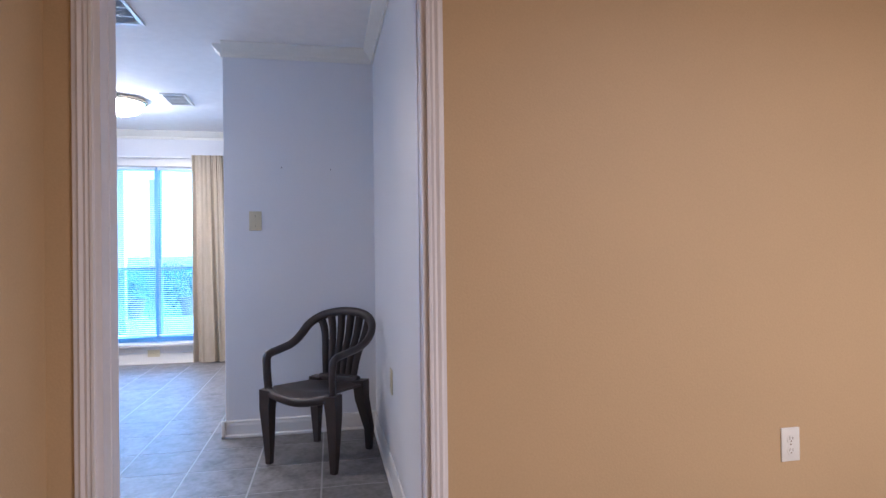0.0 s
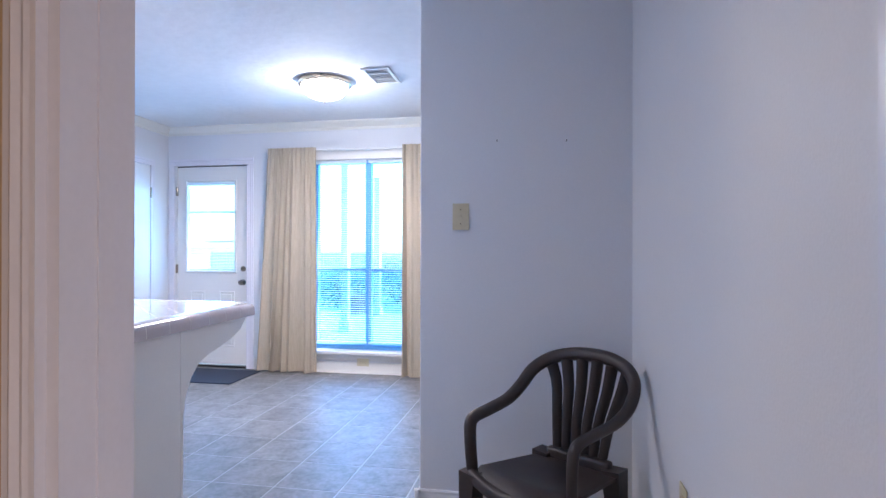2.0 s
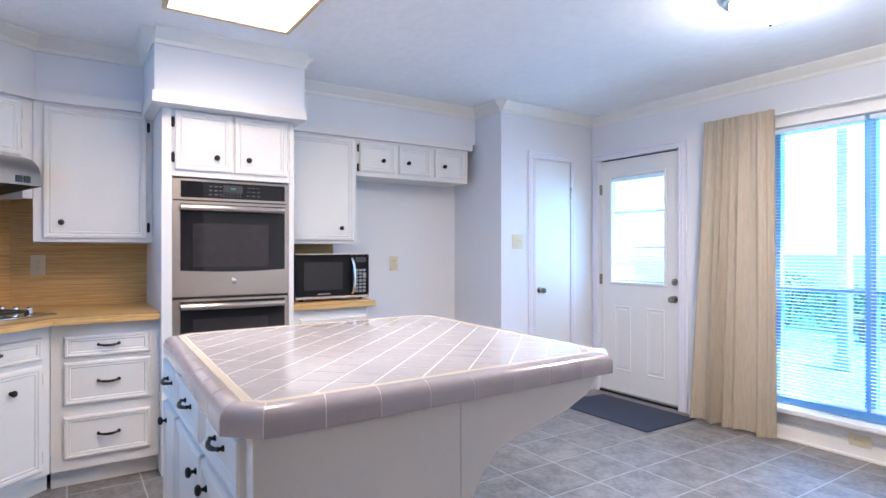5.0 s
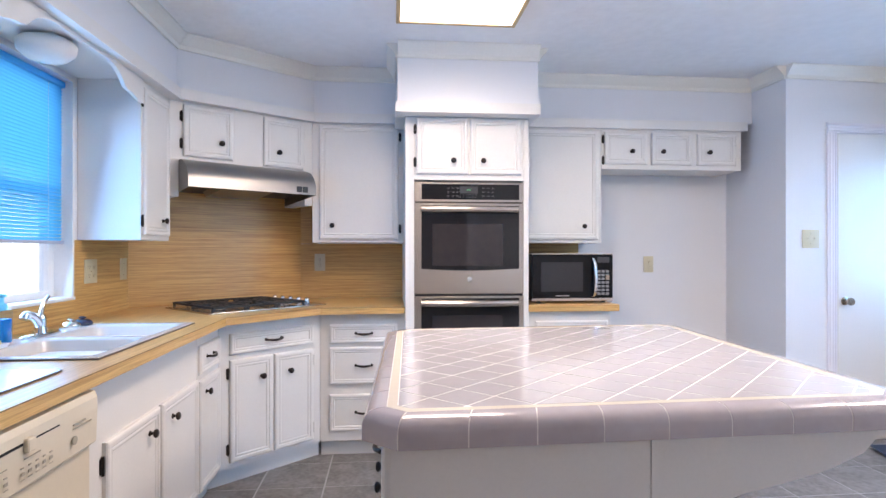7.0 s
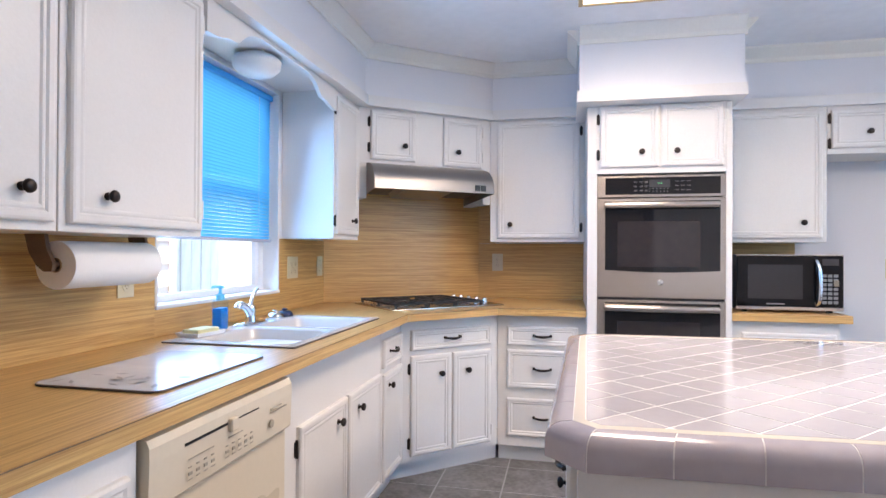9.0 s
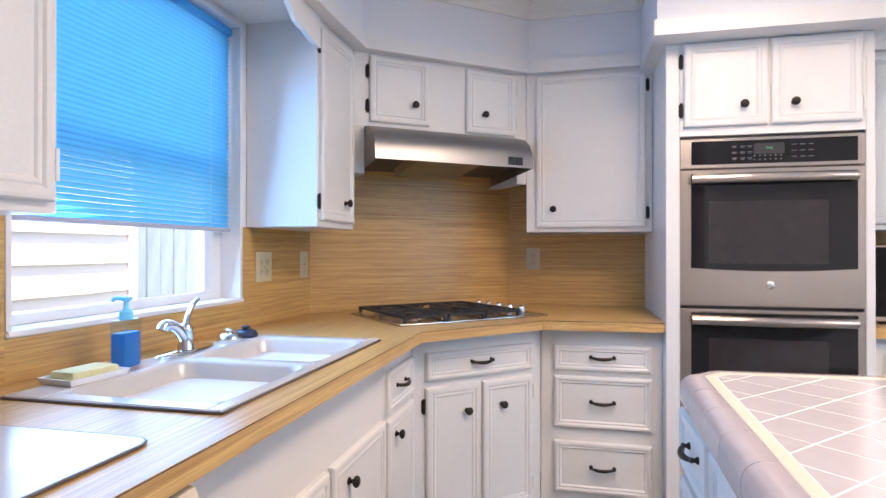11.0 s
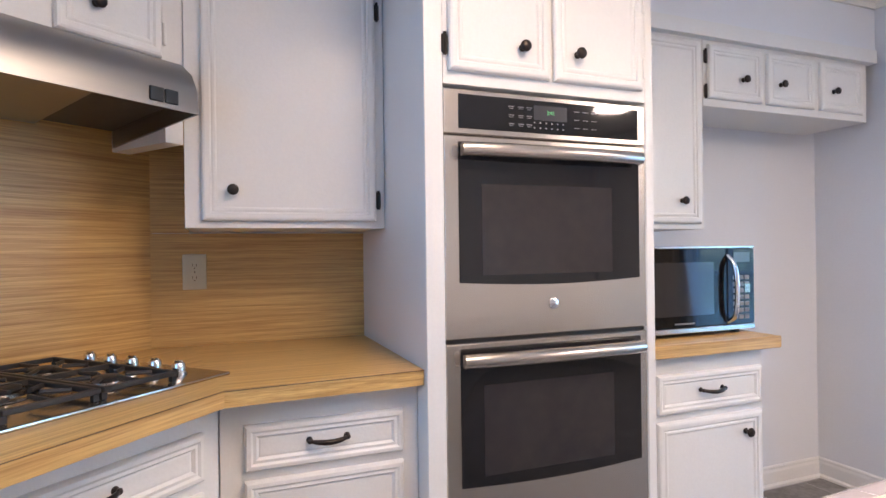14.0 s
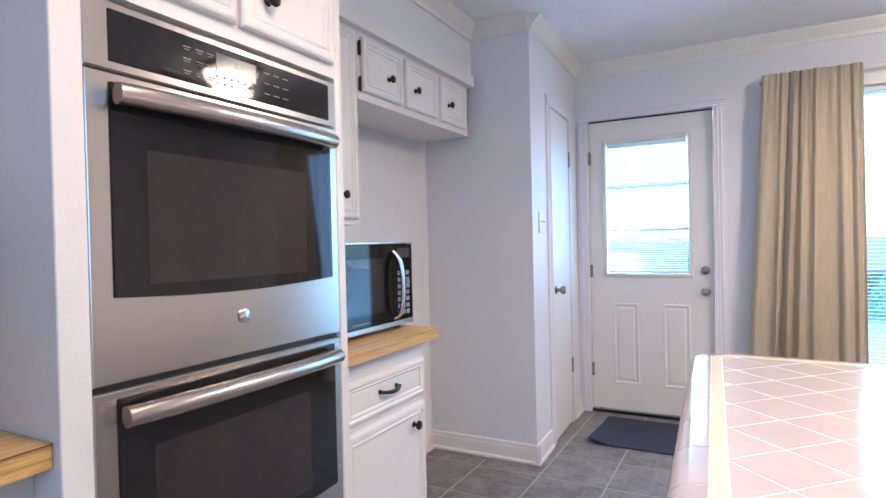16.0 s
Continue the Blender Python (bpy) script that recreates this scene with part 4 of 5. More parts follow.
for x0, x1, y0, y1 in ((SX0 - 0.012, SX1 + 0.012, SY0 - 0.012, SY0 + 0.075), (SX0 - 0.012, SX1 + 0.012, SY1 - 0.02, SY1 + 0.012),
                       (SX0 - 0.012, SX0 + 0.03, SY0 + 0.075, SY1 - 0.02), (SX1 - 0.03, SX1 + 0.012, SY0 + 0.075, SY1 - 0.02), (-2.965, -2.935, SY0 + 0.075, SY1 - 0.02)):
    box(bm, x0, y0, 0.9155, x1, y1, 0.9225, bevel=0.003)
part("rim", bm, M_SINK, sink)
for x0, x1 in ((SX0 + 0.03, -2.965), (-2.935, SX1 - 0.03)):
    bm = bmesh.new()
    y0, y1 = SY0 + 0.075, SY1 - 0.02
    loops = [[bm.verts.new((x, y, z)) for x, y in round_rect(x0 + ins, y0 + ins, x1 - ins, y1 - ins, r)]
             for ins, z, r in ((0.0, 0.9215, 0.001), (0.004, 0.9195, 0.045), (0.010, 0.910, 0.05), (0.022, 0.77, 0.055), (0.034, 0.722, 0.06), (0.060, 0.702, 0.06), (0.10, 0.697, 0.05))]
    for p, q in zip(loops, loops[1:]):
        for i in range(len(p)):
            j = (i + 1) % len(p)
            bm.faces.new((p[i], p[j], q[j], q[i]))
    bm.faces.new(loops[-1])
    bowl = part("bowl", bm, M_SINK, sink, smooth=60)
    bm = bmesh.new()
    lathe(bm, [(0.0, 0.6995), (0.028, 0.700), (0.040, 0.704), (0.043, 0.701), (0.043, 0.6985)], 20, Matrix.Translation(((x0 + x1) / 2, (y0 + y1) / 2, 0)))
    part("drain", bm, M_CHROME, bowl, "chrome basket drain")
bm = bmesh.new()
rim = [(SX0 - 0.014, SY0 - 0.014), (SX1 + 0.014, SY0 - 0.014), (SX1 + 0.014, SY1 + 0.014), (SX0 - 0.014, SY1 + 0.014)]
for i in range(4):
    tube(bm, [(*rim[i], 0.9175), (*rim[(i + 1) % 4], 0.9175)], 0.0035, 6)
part("edge_trim", bm, M_DARKTRIM, sink, "dark metal edge trim")

fau = thing("faucet", pose(-3.015, 2.842, 0.9225, 0, 0, 180), "chrome single-lever kitchen faucet on an oval plate", "faucet")
bm = bmesh.new()
lathe(bm, [(0.0, 0), (0.124, 0.0005), (0.124, 0.005), (0.115, 0.009), (0, 0.010)], 32, Matrix.Diagonal((1, 0.26, 1, 1)))
part("base_plate", bm, M_CHROME, fau, smooth=40)
bm = bmesh.new()
lathe(bm, [(0.029, 0.011), (0.026, 0.03), (0.023, 0.07), (0.025, 0.085), (0.023, 0.10), (0.014, 0.112), (0, 0.114)], 20)
bmesh.ops.scale(bm, vec=(0.82, 0.82, 0.74), verts=bm.verts)
part("body", bm, M_CHROME, fau, smooth=40)
bm = bmesh.new()
tube(bm, smooth_path([(0, 0, 0.040), (-0.026, 0.004, 0.082), (-0.056, 0.008, 0.108), (-0.088, 0.013, 0.116), (-0.102, 0.016, 0.098)], 6), [0.020] * 25, 12)
bmesh.ops.scale(bm, vec=(0.82, 0.82, 0.74), verts=bm.verts)
part("spout", bm, M_CHROME, fau, smooth=60)
bm = bmesh.new()
tube(bm, smooth_path([(0, 0, 0.100), (0.012, 0.0, 0.140), (0.036, 0.0, 0.178), (0.072, 0.004, 0.200)], 5), [0.014, 0.013, 0.012, 0.011, 0.010, 0.010, 0.0095, 0.009, 0.009, 0.009, 0.009, 0.009, 0.009, 0.009, 0.009, 0.008], 10)
bmesh.ops.scale(bm, vec=(0.82, 0.82, 0.74), verts=bm.verts)
part("lever", bm, M_CHROME, fau, smooth=60)
for x, y, m, lab, nm in ((-3.235, 2.838, M_CHROME, "chrome sink strainer standing on the sink rim", "sink_strainer"), (-3.318, 2.845, M_DARKBLUE, "dark blue rubber sink stopper on the sink rim", "sink_stopper")):
    st = thing(nm, pose(x, y, 0.9225), lab, "strainer")
    bm = bmesh.new()
    lathe(bm, [(0, 0), (0.039, 0.0), (0.041, 0.005), (0.039, 0.012), (0.033, 0.020), (0.022, 0.025), (0, 0.027)], 22)
    part("cup", bm, m, st, smooth=40)
    bm = bmesh.new()
    lathe(bm, [(0.008, 0.025), (0.008, 0.029), (0.015, 0.031), (0.015, 0.035), (0.008, 0.038), (0, 0.038)], 14)
    part("knob", bm, m, st, smooth=40)
soap = thing("soap_bottle", pose(-2.79, 2.842, 0.9228, 0, 0, 8), "clear pump bottle half full of blue dish soap", "soap bottle")
part("liquid", boxed(-0.033, -0.019, 0.002, 0.033, 0.019, 0.090, bevel=0.008, seg=2), M_SOAP, soap, "bright blue liquid soap", smooth=50)
g = part("bottle", boxed(-0.035, -0.021, 0.0005, 0.035, 0.021, 0.122, bevel=0.010, seg=2), M_CLEARP, soap, "clear plastic bottle", smooth=50)
g.visible_shadow = False
bm = bmesh.new()
lathe(bm, [(0.016, 0.120), (0.016, 0.140), (0.009, 0.144), (0.006, 0.150), (0.006, 0.165), (0.014, 0.168), (0.014, 0.176), (0, 0.178)], 16)
tube(bm, [(0, 0, 0.172), (0.0, -0.03, 0.172), (0.0, -0.036, 0.166)], 0.005, 8)
part("pump", bm, backlit("pale_blue_pump_plastic", (0.22, 0.72, 0.85), 0.4), soap, "pale blue pump head", smooth=50)
dish = thing("sponge_dish", pose(-2.665, 2.845, 0.9228, 0, 0, -6), "shallow clear dish holding a pale yellow sponge", "sponge dish")
bm = bmesh.new()
rings_d = [(0.0, 0.0), (0.006, 0.014), (0.003, 0.014), (-0.002, 0.004)]
loops = []
for ins, z in rings_d:
    loops.append([bm.verts.new(p) for p in ((-0.07 - ins, -0.045 - ins, z), (0.07 + ins, -0.045 - ins, z), (0.07 + ins, 0.045 + ins, z), (-0.07 - ins, 0.045 + ins, z))])
for p, q in zip(loops, loops[1:]):
    for i in range(4):
        bm.faces.new((p[i], p[(i + 1) % 4], q[(i + 1) % 4], q[i]))
bm.faces.new(loops[0][::-1])
bm.faces.new(loops[-1])
part("dish", bm, M_WHITEP, dish)
part("sponge", boxed(-0.058, -0.036, 0.0045, 0.058, 0.036, 0.026, bevel=0.006, seg=2), M_SPONGE, dish)

board = thing("cutting_board", pose(-2.112, 3.115, 0.9152), "frosted glass cutting board with grey leaf prints", "cutting board")
bm = bmesh.new()
prism(bm, round_rect(-0.235, -0.172, 0.235, 0.172, 0.03), 0.0005, 0.006)
part("glass", bm, M_BOARD, board)
bm = bmesh.new()
lp = round_rect(-0.237, -0.174, 0.237, 0.174, 0.032)
tube(bm, [(*p, 0.0033) for p in lp + lp[:1]], 0.003, 6)
part("edge_trim", bm, M_DARKTRIM, board, "dark edge band")
bm = bmesh.new()
for i in range(16):
    a, b = random.uniform(0.09, 0.215), random.uniform(-0.14, 0.14)
    d = random.uniform(0, 3.1)
    u, v = Vector((math.cos(d), math.sin(d))) * 0.022, Vector((-math.sin(d), math.cos(d))) * 0.006
    o = Vector((a, b))
    bm.faces.new([bm.verts.new((p.x, p.y, 0.0066)) for p in (o - u, o - v, o + u, o + v)])
tagged(part("leaf_print", bm, M_BOARDMARK, board, "grey leaf prints"), kind="stuff")

# paper towel under the wall cabinet
tw = thing("paper_towel_holder", pose(-2.185, 2.86, 1.281), "wooden holder with a paper towel roll under the wall cabinet", "paper towel")
for x in (-0.182, 0.182):
    bm = bmesh.new()
    slab_xz(bm, [(-0.014, -0.100), (0.012, -0.100), (0.016, -0.080), (-0.004, -0.04), (-0.012, -0.001), (-0.075, -0.001), (-0.060, -0.05), (-0.035, -0.085)], -0.006, 0.006)
    part("bracket", bm, M_BROWNW, tw, "dark wooden bracket", at=pose(x, 0, 0, 0, 0, 90))
bm = bmesh.new()
lathe(bm, [(0.020, -0.1635), (0.064, -0.1635), (0.065, -0.160), (0.065, 0.160), (0.064, 0.1635), (0.020, 0.1635), (0.020, -0.1635)], 40, pose(0, 0, -0.084, 0, 90, 0))
part("roll", bm, M_PAPER, tw, "white paper roll", smooth=40)
bm = bmesh.new()
lathe(bm, [(0.0195, -0.165), (0.0195, 0.165), (0.0165, 0.165), (0.0165, -0.165), (0.0195, -0.165)], 24, pose(0, 0, -0.084, 0, 90, 0))
part("core", bm, M_CARD, tw, "brown cardboard core", smooth=40)
bm = bmesh.new()
tube(bm, [(-0.178, 0, -0.084), (0.178, 0, -0.084)], 0.010, 12)
part("rod", bm, M_BROWNW, tw)

# dishwasher
dw = thing("dishwasher", south(-1.728, 3.366), "almond enamel dishwasher with a latch handle and button panel", "dishwasher")
DW = 0.602
part("body", boxed(0.004, 0.03, 0.10, DW - 0.004, 0.62, 0.868), M_BISQUE, dw)
part("door", boxed(0.004, 0.0, 0.115, DW - 0.004, 0.029, 0.712, bevel=0.004), M_BISQUE, dw)
bm = bmesh.new()
pp = [(0.029, 0.716), (-0.010, 0.716), (-0.016, 0.722), (-0.0195, 0.815), (-0.019, 0.846), (-0.012, 0.862), (0.029, 0.868)]
a = [bm.verts.new((0.004, y, z)) for y, z in pp]
b = [bm.verts.new((DW - 0.004, y, z)) for y, z in pp]
for i in range(len(pp)):
    j = (i + 1) % len(pp)
    bm.faces.new((a[i], a[j], b[j], b[i]))
bm.faces.new(a)
bm.faces.new(b[::-1])
panel = part("control_panel", bm, M_BISQUE, dw)
# No recess is cut; black strips paint the shade inside the handle slot.
part("slot_shade", boxed(0.11, -0.0212, 0.818, 0.268, -0.010, 0.824), M_GAPSHADE, panel, "black strip standing in for the shaded handle slot")
part("slot_shade", boxed(0.302, -0.0212, 0.820, 0.41, -0.010, 0.823), M_GAPSHADE, panel, "black strip standing in for the shaded handle slot")
part("latch", boxed(0.27, -0.032, 0.800, 0.30, -0.018, 0.832, bevel=0.003), M_BISQUE, panel)
bm = bmesh.new()
for i in range(9):
    x = 0.12 + i * 0.027 + (0.03 if i > 3 else 0)
    box(bm, x, -0.0232, 0.752, x + 0.012, -0.0215, 0.759)
    box(bm, x, -0.0232, 0.768, x + 0.010, -0.0215, 0.771)
    box(bm, x, -0.0232, 0.742, x + 0.013, -0.0215, 0.744)
box(bm, 0.12, -0.0232, 0.786, 0.21, -0.0215, 0.788)
box(bm, 0.27, -0.0232, 0.786, 0.33, -0.0215, 0.788)
box(bm, 0.47, -0.0232, 0.800, 0.53, -0.0205, 0.804)
box(bm, 0.47, -0.0232, 0.791, 0.56, -0.0205, 0.793)
tagged(part("print", bm, M_PRINT, panel, "grey button legends"), kind="stuff")
bm = bmesh.new()
lathe(bm, [(0.011, 0), (0.011, 0.004), (0, 0.005)], 16, pose(0.475, -0.0205, 0.762, 90, 0, 0))
part("dial", bm, M_PRINT, panel)
part("toe_panel", boxed(0.004, 0.05, 0.001, DW - 0.004, 0.08, 0.098), M_BISQUE, dw)

# ---------------------------------------------------------------- cooktop
CX, CY = -4.165, 3.362
hob = thing("cooktop", pose(CX, CY, 0.9152, 0, 0, 133.5), "stainless five-burner gas cooktop with black grates", "cooktop")
part("tray", boxed(-0.378, -0.262, 0.0, 0.378, 0.262, 0.009, bevel=0.004, seg=2), M_STEEL, hob, smooth=40)
for bx, by, r in ((-0.25, 0.12, 0.042), (-0.25, -0.12, 0.050), (-0.03, 0.0, 0.055), (0.14, 0.13, 0.042), (0.14, -0.12, 0.036)):
    bm = bmesh.new()
    lathe(bm, [(r + 0.022, 0.010), (r + 0.018, 0.014), (r, 0.016), (r, 0.024), (0, 0.026)], 24, Matrix.Translation((bx, by, 0)))
    bn = part("burner", bm, M_STEEL, hob, smooth=40)
    bm = bmesh.new()
    lathe(bm, [(r * 0.85, 0.0265), (r * 0.85, 0.032), (r * 0.7, 0.035), (0, 0.036)], 24, Matrix.Translation((bx, by, 0)))
    part("burner_cap", bm, M_IRON, bn, "black burner cap", smooth=40)
for gx0, gx1 in ((-0.345, -0.145), (-0.140, 0.045), (0.050, 0.235)):
    bm = bmesh.new()
    zc = 0.032
    for y in (-0.235, 0.235):
        box(bm, gx0, y - 0.006, zc - 0.006, gx1, y + 0.006, zc + 0.006, bevel=0.002)
    for x in (gx0 + 0.006, gx1 - 0.006):
        box(bm, x - 0.006, -0.235, zc - 0.006, x + 0.006, 0.235, zc + 0.006, bevel=0.002)
        for y in (-0.228, 0.0, 0.228):
            box(bm, x - 0.006, y - 0.006, 0.0105, x + 0.006, y + 0.006, zc)
    xm = (gx0 + gx1) / 2
    for yc in (-0.12, 0.12):
        for k in range(6):
            ang = k * math.pi / 3 + 0.52
            p0 = (xm + 0.035 * math.cos(ang), yc + 0.035 * math.sin(ang))
            p1 = (xm + 0.085 * math.cos(ang), yc + 0.105 * math.sin(ang))
            tube(bm, [(*p0, zc + 0.002), (*p1, zc)], 0.0055, 6)
    box(bm, gx0, -0.006, zc - 0.006, gx1, 0.006, zc + 0.006)
    part("grate", bm, M_IRON, hob, "black cast iron grate")
for i in range(5):
    bm = bmesh.new()
    lathe(bm, [(0.021, 0.010), (0.021, 0.016), (0.017, 0.019), (0.016, 0.036), (0.013, 0.040), (0, 0.041)], 20, Matrix.Translation((0.298, 0.185 - i * 0.088, 0)))
    box(bm, 0.295, 0.185 - i * 0.088 - 0.015, 0.040, 0.301, 0.185 - i * 0.088 + 0.015, 0.046, bevel=0.002)
    part("knob", bm, M_CHROME, hob, "chrome burner knob", smooth=40)

# ---------------------------------------------------------------- range hood
hood = thing("range_hood", along(UP_S, UP_W) @ pose(0.052, 0, 1.60), "stainless under-cabinet range hood with black switches", "range hood")
HW = UD - 0.11
prof = [(0.26, 0.162), (-0.03, 0.162), (-0.085, 0.145), (-0.128, 0.110), (-0.152, 0.062), (-0.157, 0.0), (-0.150, 0.0), (-0.145, 0.058), (-0.12, 0.105), (-0.02, 0.150), (0.25, 0.152)]
bm = bmesh.new()
a = [bm.verts.new((0.004, y, z)) for y, z in prof]
b = [bm.verts.new((HW - 0.004, y, z)) for y, z in prof]
for i in range(len(prof)):
    j = (i + 1) % len(prof)
    bm.faces.new((a[i], a[j], b[j], b[i]))
bm.faces.new(a)
bm.faces.new(b[::-1])
part("canopy", bm, M_HOOD, hood, smooth=35)
for x0 in (0.0, HW - 0.006):
    bm = bmesh.new()
    pts = [(0.26, 0.161), (-0.03, 0.161), (-0.085, 0.144), (-0.128, 0.109), (-0.152, 0.062), (-0.157, 0.0), (0.26, -0.045)]
    va = [bm.verts.new((x0, y, z)) for y, z in pts]
    vb = [bm.verts.new((x0 + 0.006, y, z)) for y, z in pts]
    for i in range(len(pts)):
        j = (i + 1) % len(pts)
        bm.faces.new((va[i], va[j], vb[j], vb[i]))
    bm.faces.new(va)
    bm.faces.new(vb[::-1])
    part("side_plate", bm, M_HOOD, hood)
bm = bmesh.new()
va = [bm.verts.new(p) for p in ((0.008, -0.140, 0.050), (HW - 0.008, -0.140, 0.050), (HW - 0.008, 0.255, 0.004), (0.008, 0.255, 0.004))]
vb = [bm.verts.new((v.co.x, v.co.y, v.co.z + 0.006)) for v in va]
bm.faces.new(va[::-1])
bm.faces.new(vb)
for i in range(4):
    bm.faces.new((va[i], va[(i + 1) % 4], vb[(i + 1) % 4], vb[i]))
part("underside", bm, M_HOODIN, hood, "dark hood underside")
bm = bmesh.new()
va = [bm.verts.new(p) for p in ((0.20, -0.10, 0.044), (HW - 0.22, -0.10, 0.044), (HW - 0.22, 0.20, 0.009), (0.20, 0.20, 0.009))]
vb = [bm.verts.new((v.co.x + (0.02 if i in (0, 3) else -0.02), v.co.y, v.co.z - 0.030)) for i, v in enumerate(va)]
bm.faces.new(vb[::-1])
for i in range(4):
    bm.faces.new((va[i], va[(i + 1) % 4], vb[(i + 1) % 4], vb[i]))
part("filter", bm, M_HOOD, hood, "grease filter panel")
for x in (HW - 0.135, HW - 0.095):
    part("switch", boxed(x, -0.1605, 0.012, x + 0.036, -0.154, 0.048, bevel=0.002), M_BLACK, hood, "black rocker switch")

# ---------------------------------------------------------------- double oven
oven = thing("double_oven", west(4.352, -4.066), "stainless steel double wall oven with dark glass doors", "oven")
OW = 0.668
part("carcass", boxed(0.012, 0.028, 0.412, OW - 0.012, 0.55, 1.662), M_BLACK, oven, "black oven housing")
cp = part("control_panel", boxed(0, 0, 1.545, OW, 0.026, 1.668, bevel=0.003), M_STEEL, oven)
part("panel_glass", boxed(0.044, -0.002, 1.561, OW - 0.028, 0.004, 1.654, bevel=0.001), M_OVGLASS, cp, "dark glass control panel")
part("display", boxed(0.275, -0.003, 1.598, 0.385, 0.0, 1.640), M_DISP, cp)
txt = bpy.data.curves.new("clock_digits", "FONT")
txt.body, txt.size, txt.align_x = "3:42", 0.015, "CENTER"
d_ob = new("clock_digits", txt)
d_ob.data.materials.append(M_GREEN)
d_ob.parent = cp
d_ob.matrix_basis = pose(0.33, -0.0035, 1.616, 90, 0, 0)
bm = bmesh.new()
for gx in (0.195, 0.225, 0.252):
    for gz in (1.582, 1.606, 1.630):
        box(bm, gx, -0.0028, gz, gx + 0.018, -0.001, gz + 0.0022)
        box(bm, gx + 0.002, -0.0028, gz - 0.005, gx + 0.015, -0.001, gz - 0.0035)
for gx in (0.41, 0.44, 0.47):
    for gz in (1.582, 1.606, 1.630):
        box(bm, gx, -0.0028, gz, gx + 0.018, -0.001, gz + 0.0022)
for i in range(6):
    for gz in (1.574, 1.589):
        box(bm, 0.275 + i * 0.019, -0.0028, gz, 0.280 + i * 0.019, -0.001, gz + 0.004)
tagged(part("print", bm, M_PRINTW, cp, "pale button legends"), kind="stuff")


def oven_door(z0, z1, g0, g1, w0, w1, hz, badge):
    d = part("door", boxed(0, 0.0, z0, OW, 0.026, z1, bevel=0.003), M_STEEL, oven)
    bm = bmesh.new()
    x0, x1 = 0.043, OW - 0.029
    n = 14
    lower = [(x0 + (x1 - x0) * i / n, g0 - 0.011 * math.sin(math.pi * i / n)) for i in range(n + 1)]
    slab_xz(bm, lower + [(x1, g1), (x0, g1)], -0.0035, 0.004)
    part("door_glass", bm, M_OVGLASS, d, "dark oven door glass")
    part("door_window", boxed(0.109, -0.0045, w0, OW - 0.130, -0.002, w1), M_OVWIN, d, "oven viewing window")
    bm = bmesh.new()
    pts = [(0.042 + (OW - 0.084) * i / 16, -0.027 - 0.016 * math.sin(math.pi * i / 16) ** 0.7, hz) for i in range(17)]
    tube(bm, pts, 0.0195, 14, flat=1.0)
    part("handle", bm, M_STEEL, d, "wide stainless bar handle", smooth=50)
    for x in (0.06, OW - 0.06):
        part("handle_mount", boxed(x - 0.012, -0.026, hz - 0.011, x + 0.012, 0.0, hz + 0.011, bevel=0.003), M_STEEL, d)
    if badge:
        bm = bmesh.new()
        lathe(bm, [(0.016, 0), (0.016, 0.003), (0.013, 0.005), (0, 0.0055)], 24, pose(OW / 2, 0, badge, 90, 0, 0))
        part("badge", bm, M_CHROME, d, "round chrome badge", smooth=40)


oven_door(0.990, 1.542, 1.143, 1.524, 1.162, 1.412, 1.500, 1.076)
oven_door(0.432, 0.978, 0.590, 0.964, 0.614, 0.862, 0.935, 0)
part("vent_strip", boxed(0.0, 0.004, 0.408, OW, 0.026, 0.430), M_BLACK, oven, "black lower vent strip")
part("gap", boxed(0.004, 0.010, 0.979, OW - 0.004, 0.026, 0.989), M_BLACK, oven, "black gap between the doors")

# ---------------------------------------------------------------- microwave
mw = thing("microwave", west(5.112, -4.215, 0.9152), "black and stainless countertop microwave oven", "microwave")
MW, MH = 0.528, 0.318
part("case", boxed(0, 0.012, 0.014, MW, 0.36, MH, bevel=0.004), M_BLACK, mw)
part("door", boxed(0.0, -0.006, 0.034, 0.395, 0.012, MH - 0.006, bevel=0.003), M_MWGLASS, mw, "black glass door")
part("door_window", boxed(0.055, -0.0072, 0.075, 0.33, -0.005, MH - 0.055), M_MWWIN, mw, "dark see-through mesh window")
part("trim", boxed(-0.001, -0.007, 0.014, MW + 0.001, 0.012, 0.033, bevel=0.002), M_STEEL, mw, "stainless front trim")
part("trim", boxed(-0.001, -0.007, MH - 0.006, MW + 0.001, 0.012, MH + 0.001, bevel=0.001), M_STEEL, mw, "stainless front trim")
cp = part("control_panel", boxed(0.397, -0.006, 0.034, MW, 0.012, MH - 0.007, bevel=0.002), M_MWGLASS, mw)
part("display", boxed(0.425, -0.0075, MH - 0.058, 0.505, -0.005, MH - 0.022), M_DISP, cp)
bm = bmesh.new()
for r in range(7):
    for k in range(3):
        box(bm, 0.424 + k * 0.028, -0.0072, 0.052 + r * 0.024, 0.446 + k * 0.028, -0.005, 0.068 + r * 0.024, bevel=0.001)
tagged(part("buttons", bm, M_PRINTW, cp, "grey membrane buttons"), kind="stuff")
part("start_button", boxed(0.48, -0.0075, 0.148, 0.505, -0.005, 0.180), M_NICKEL, cp)
bm = bmesh.new()
tube(bm, smooth_path([(0.398, -0.006, 0.045), (0.402, -0.034, 0.07), (0.404, -0.042, 0.155), (0.402, -0.034, 0.245), (0.398, -0.006, 0.285)], 5), 0.010, 10, flat=0.8)
part("handle", bm, M_CHROME, mw, "curved chrome handle", smooth=50)
bm = bmesh.new()
box(bm, 0.15, -0.0075, 0.045, 0.24, -0.0055, 0.051)
part("print", bm, M_PRINTW, mw, "pale maker's mark")
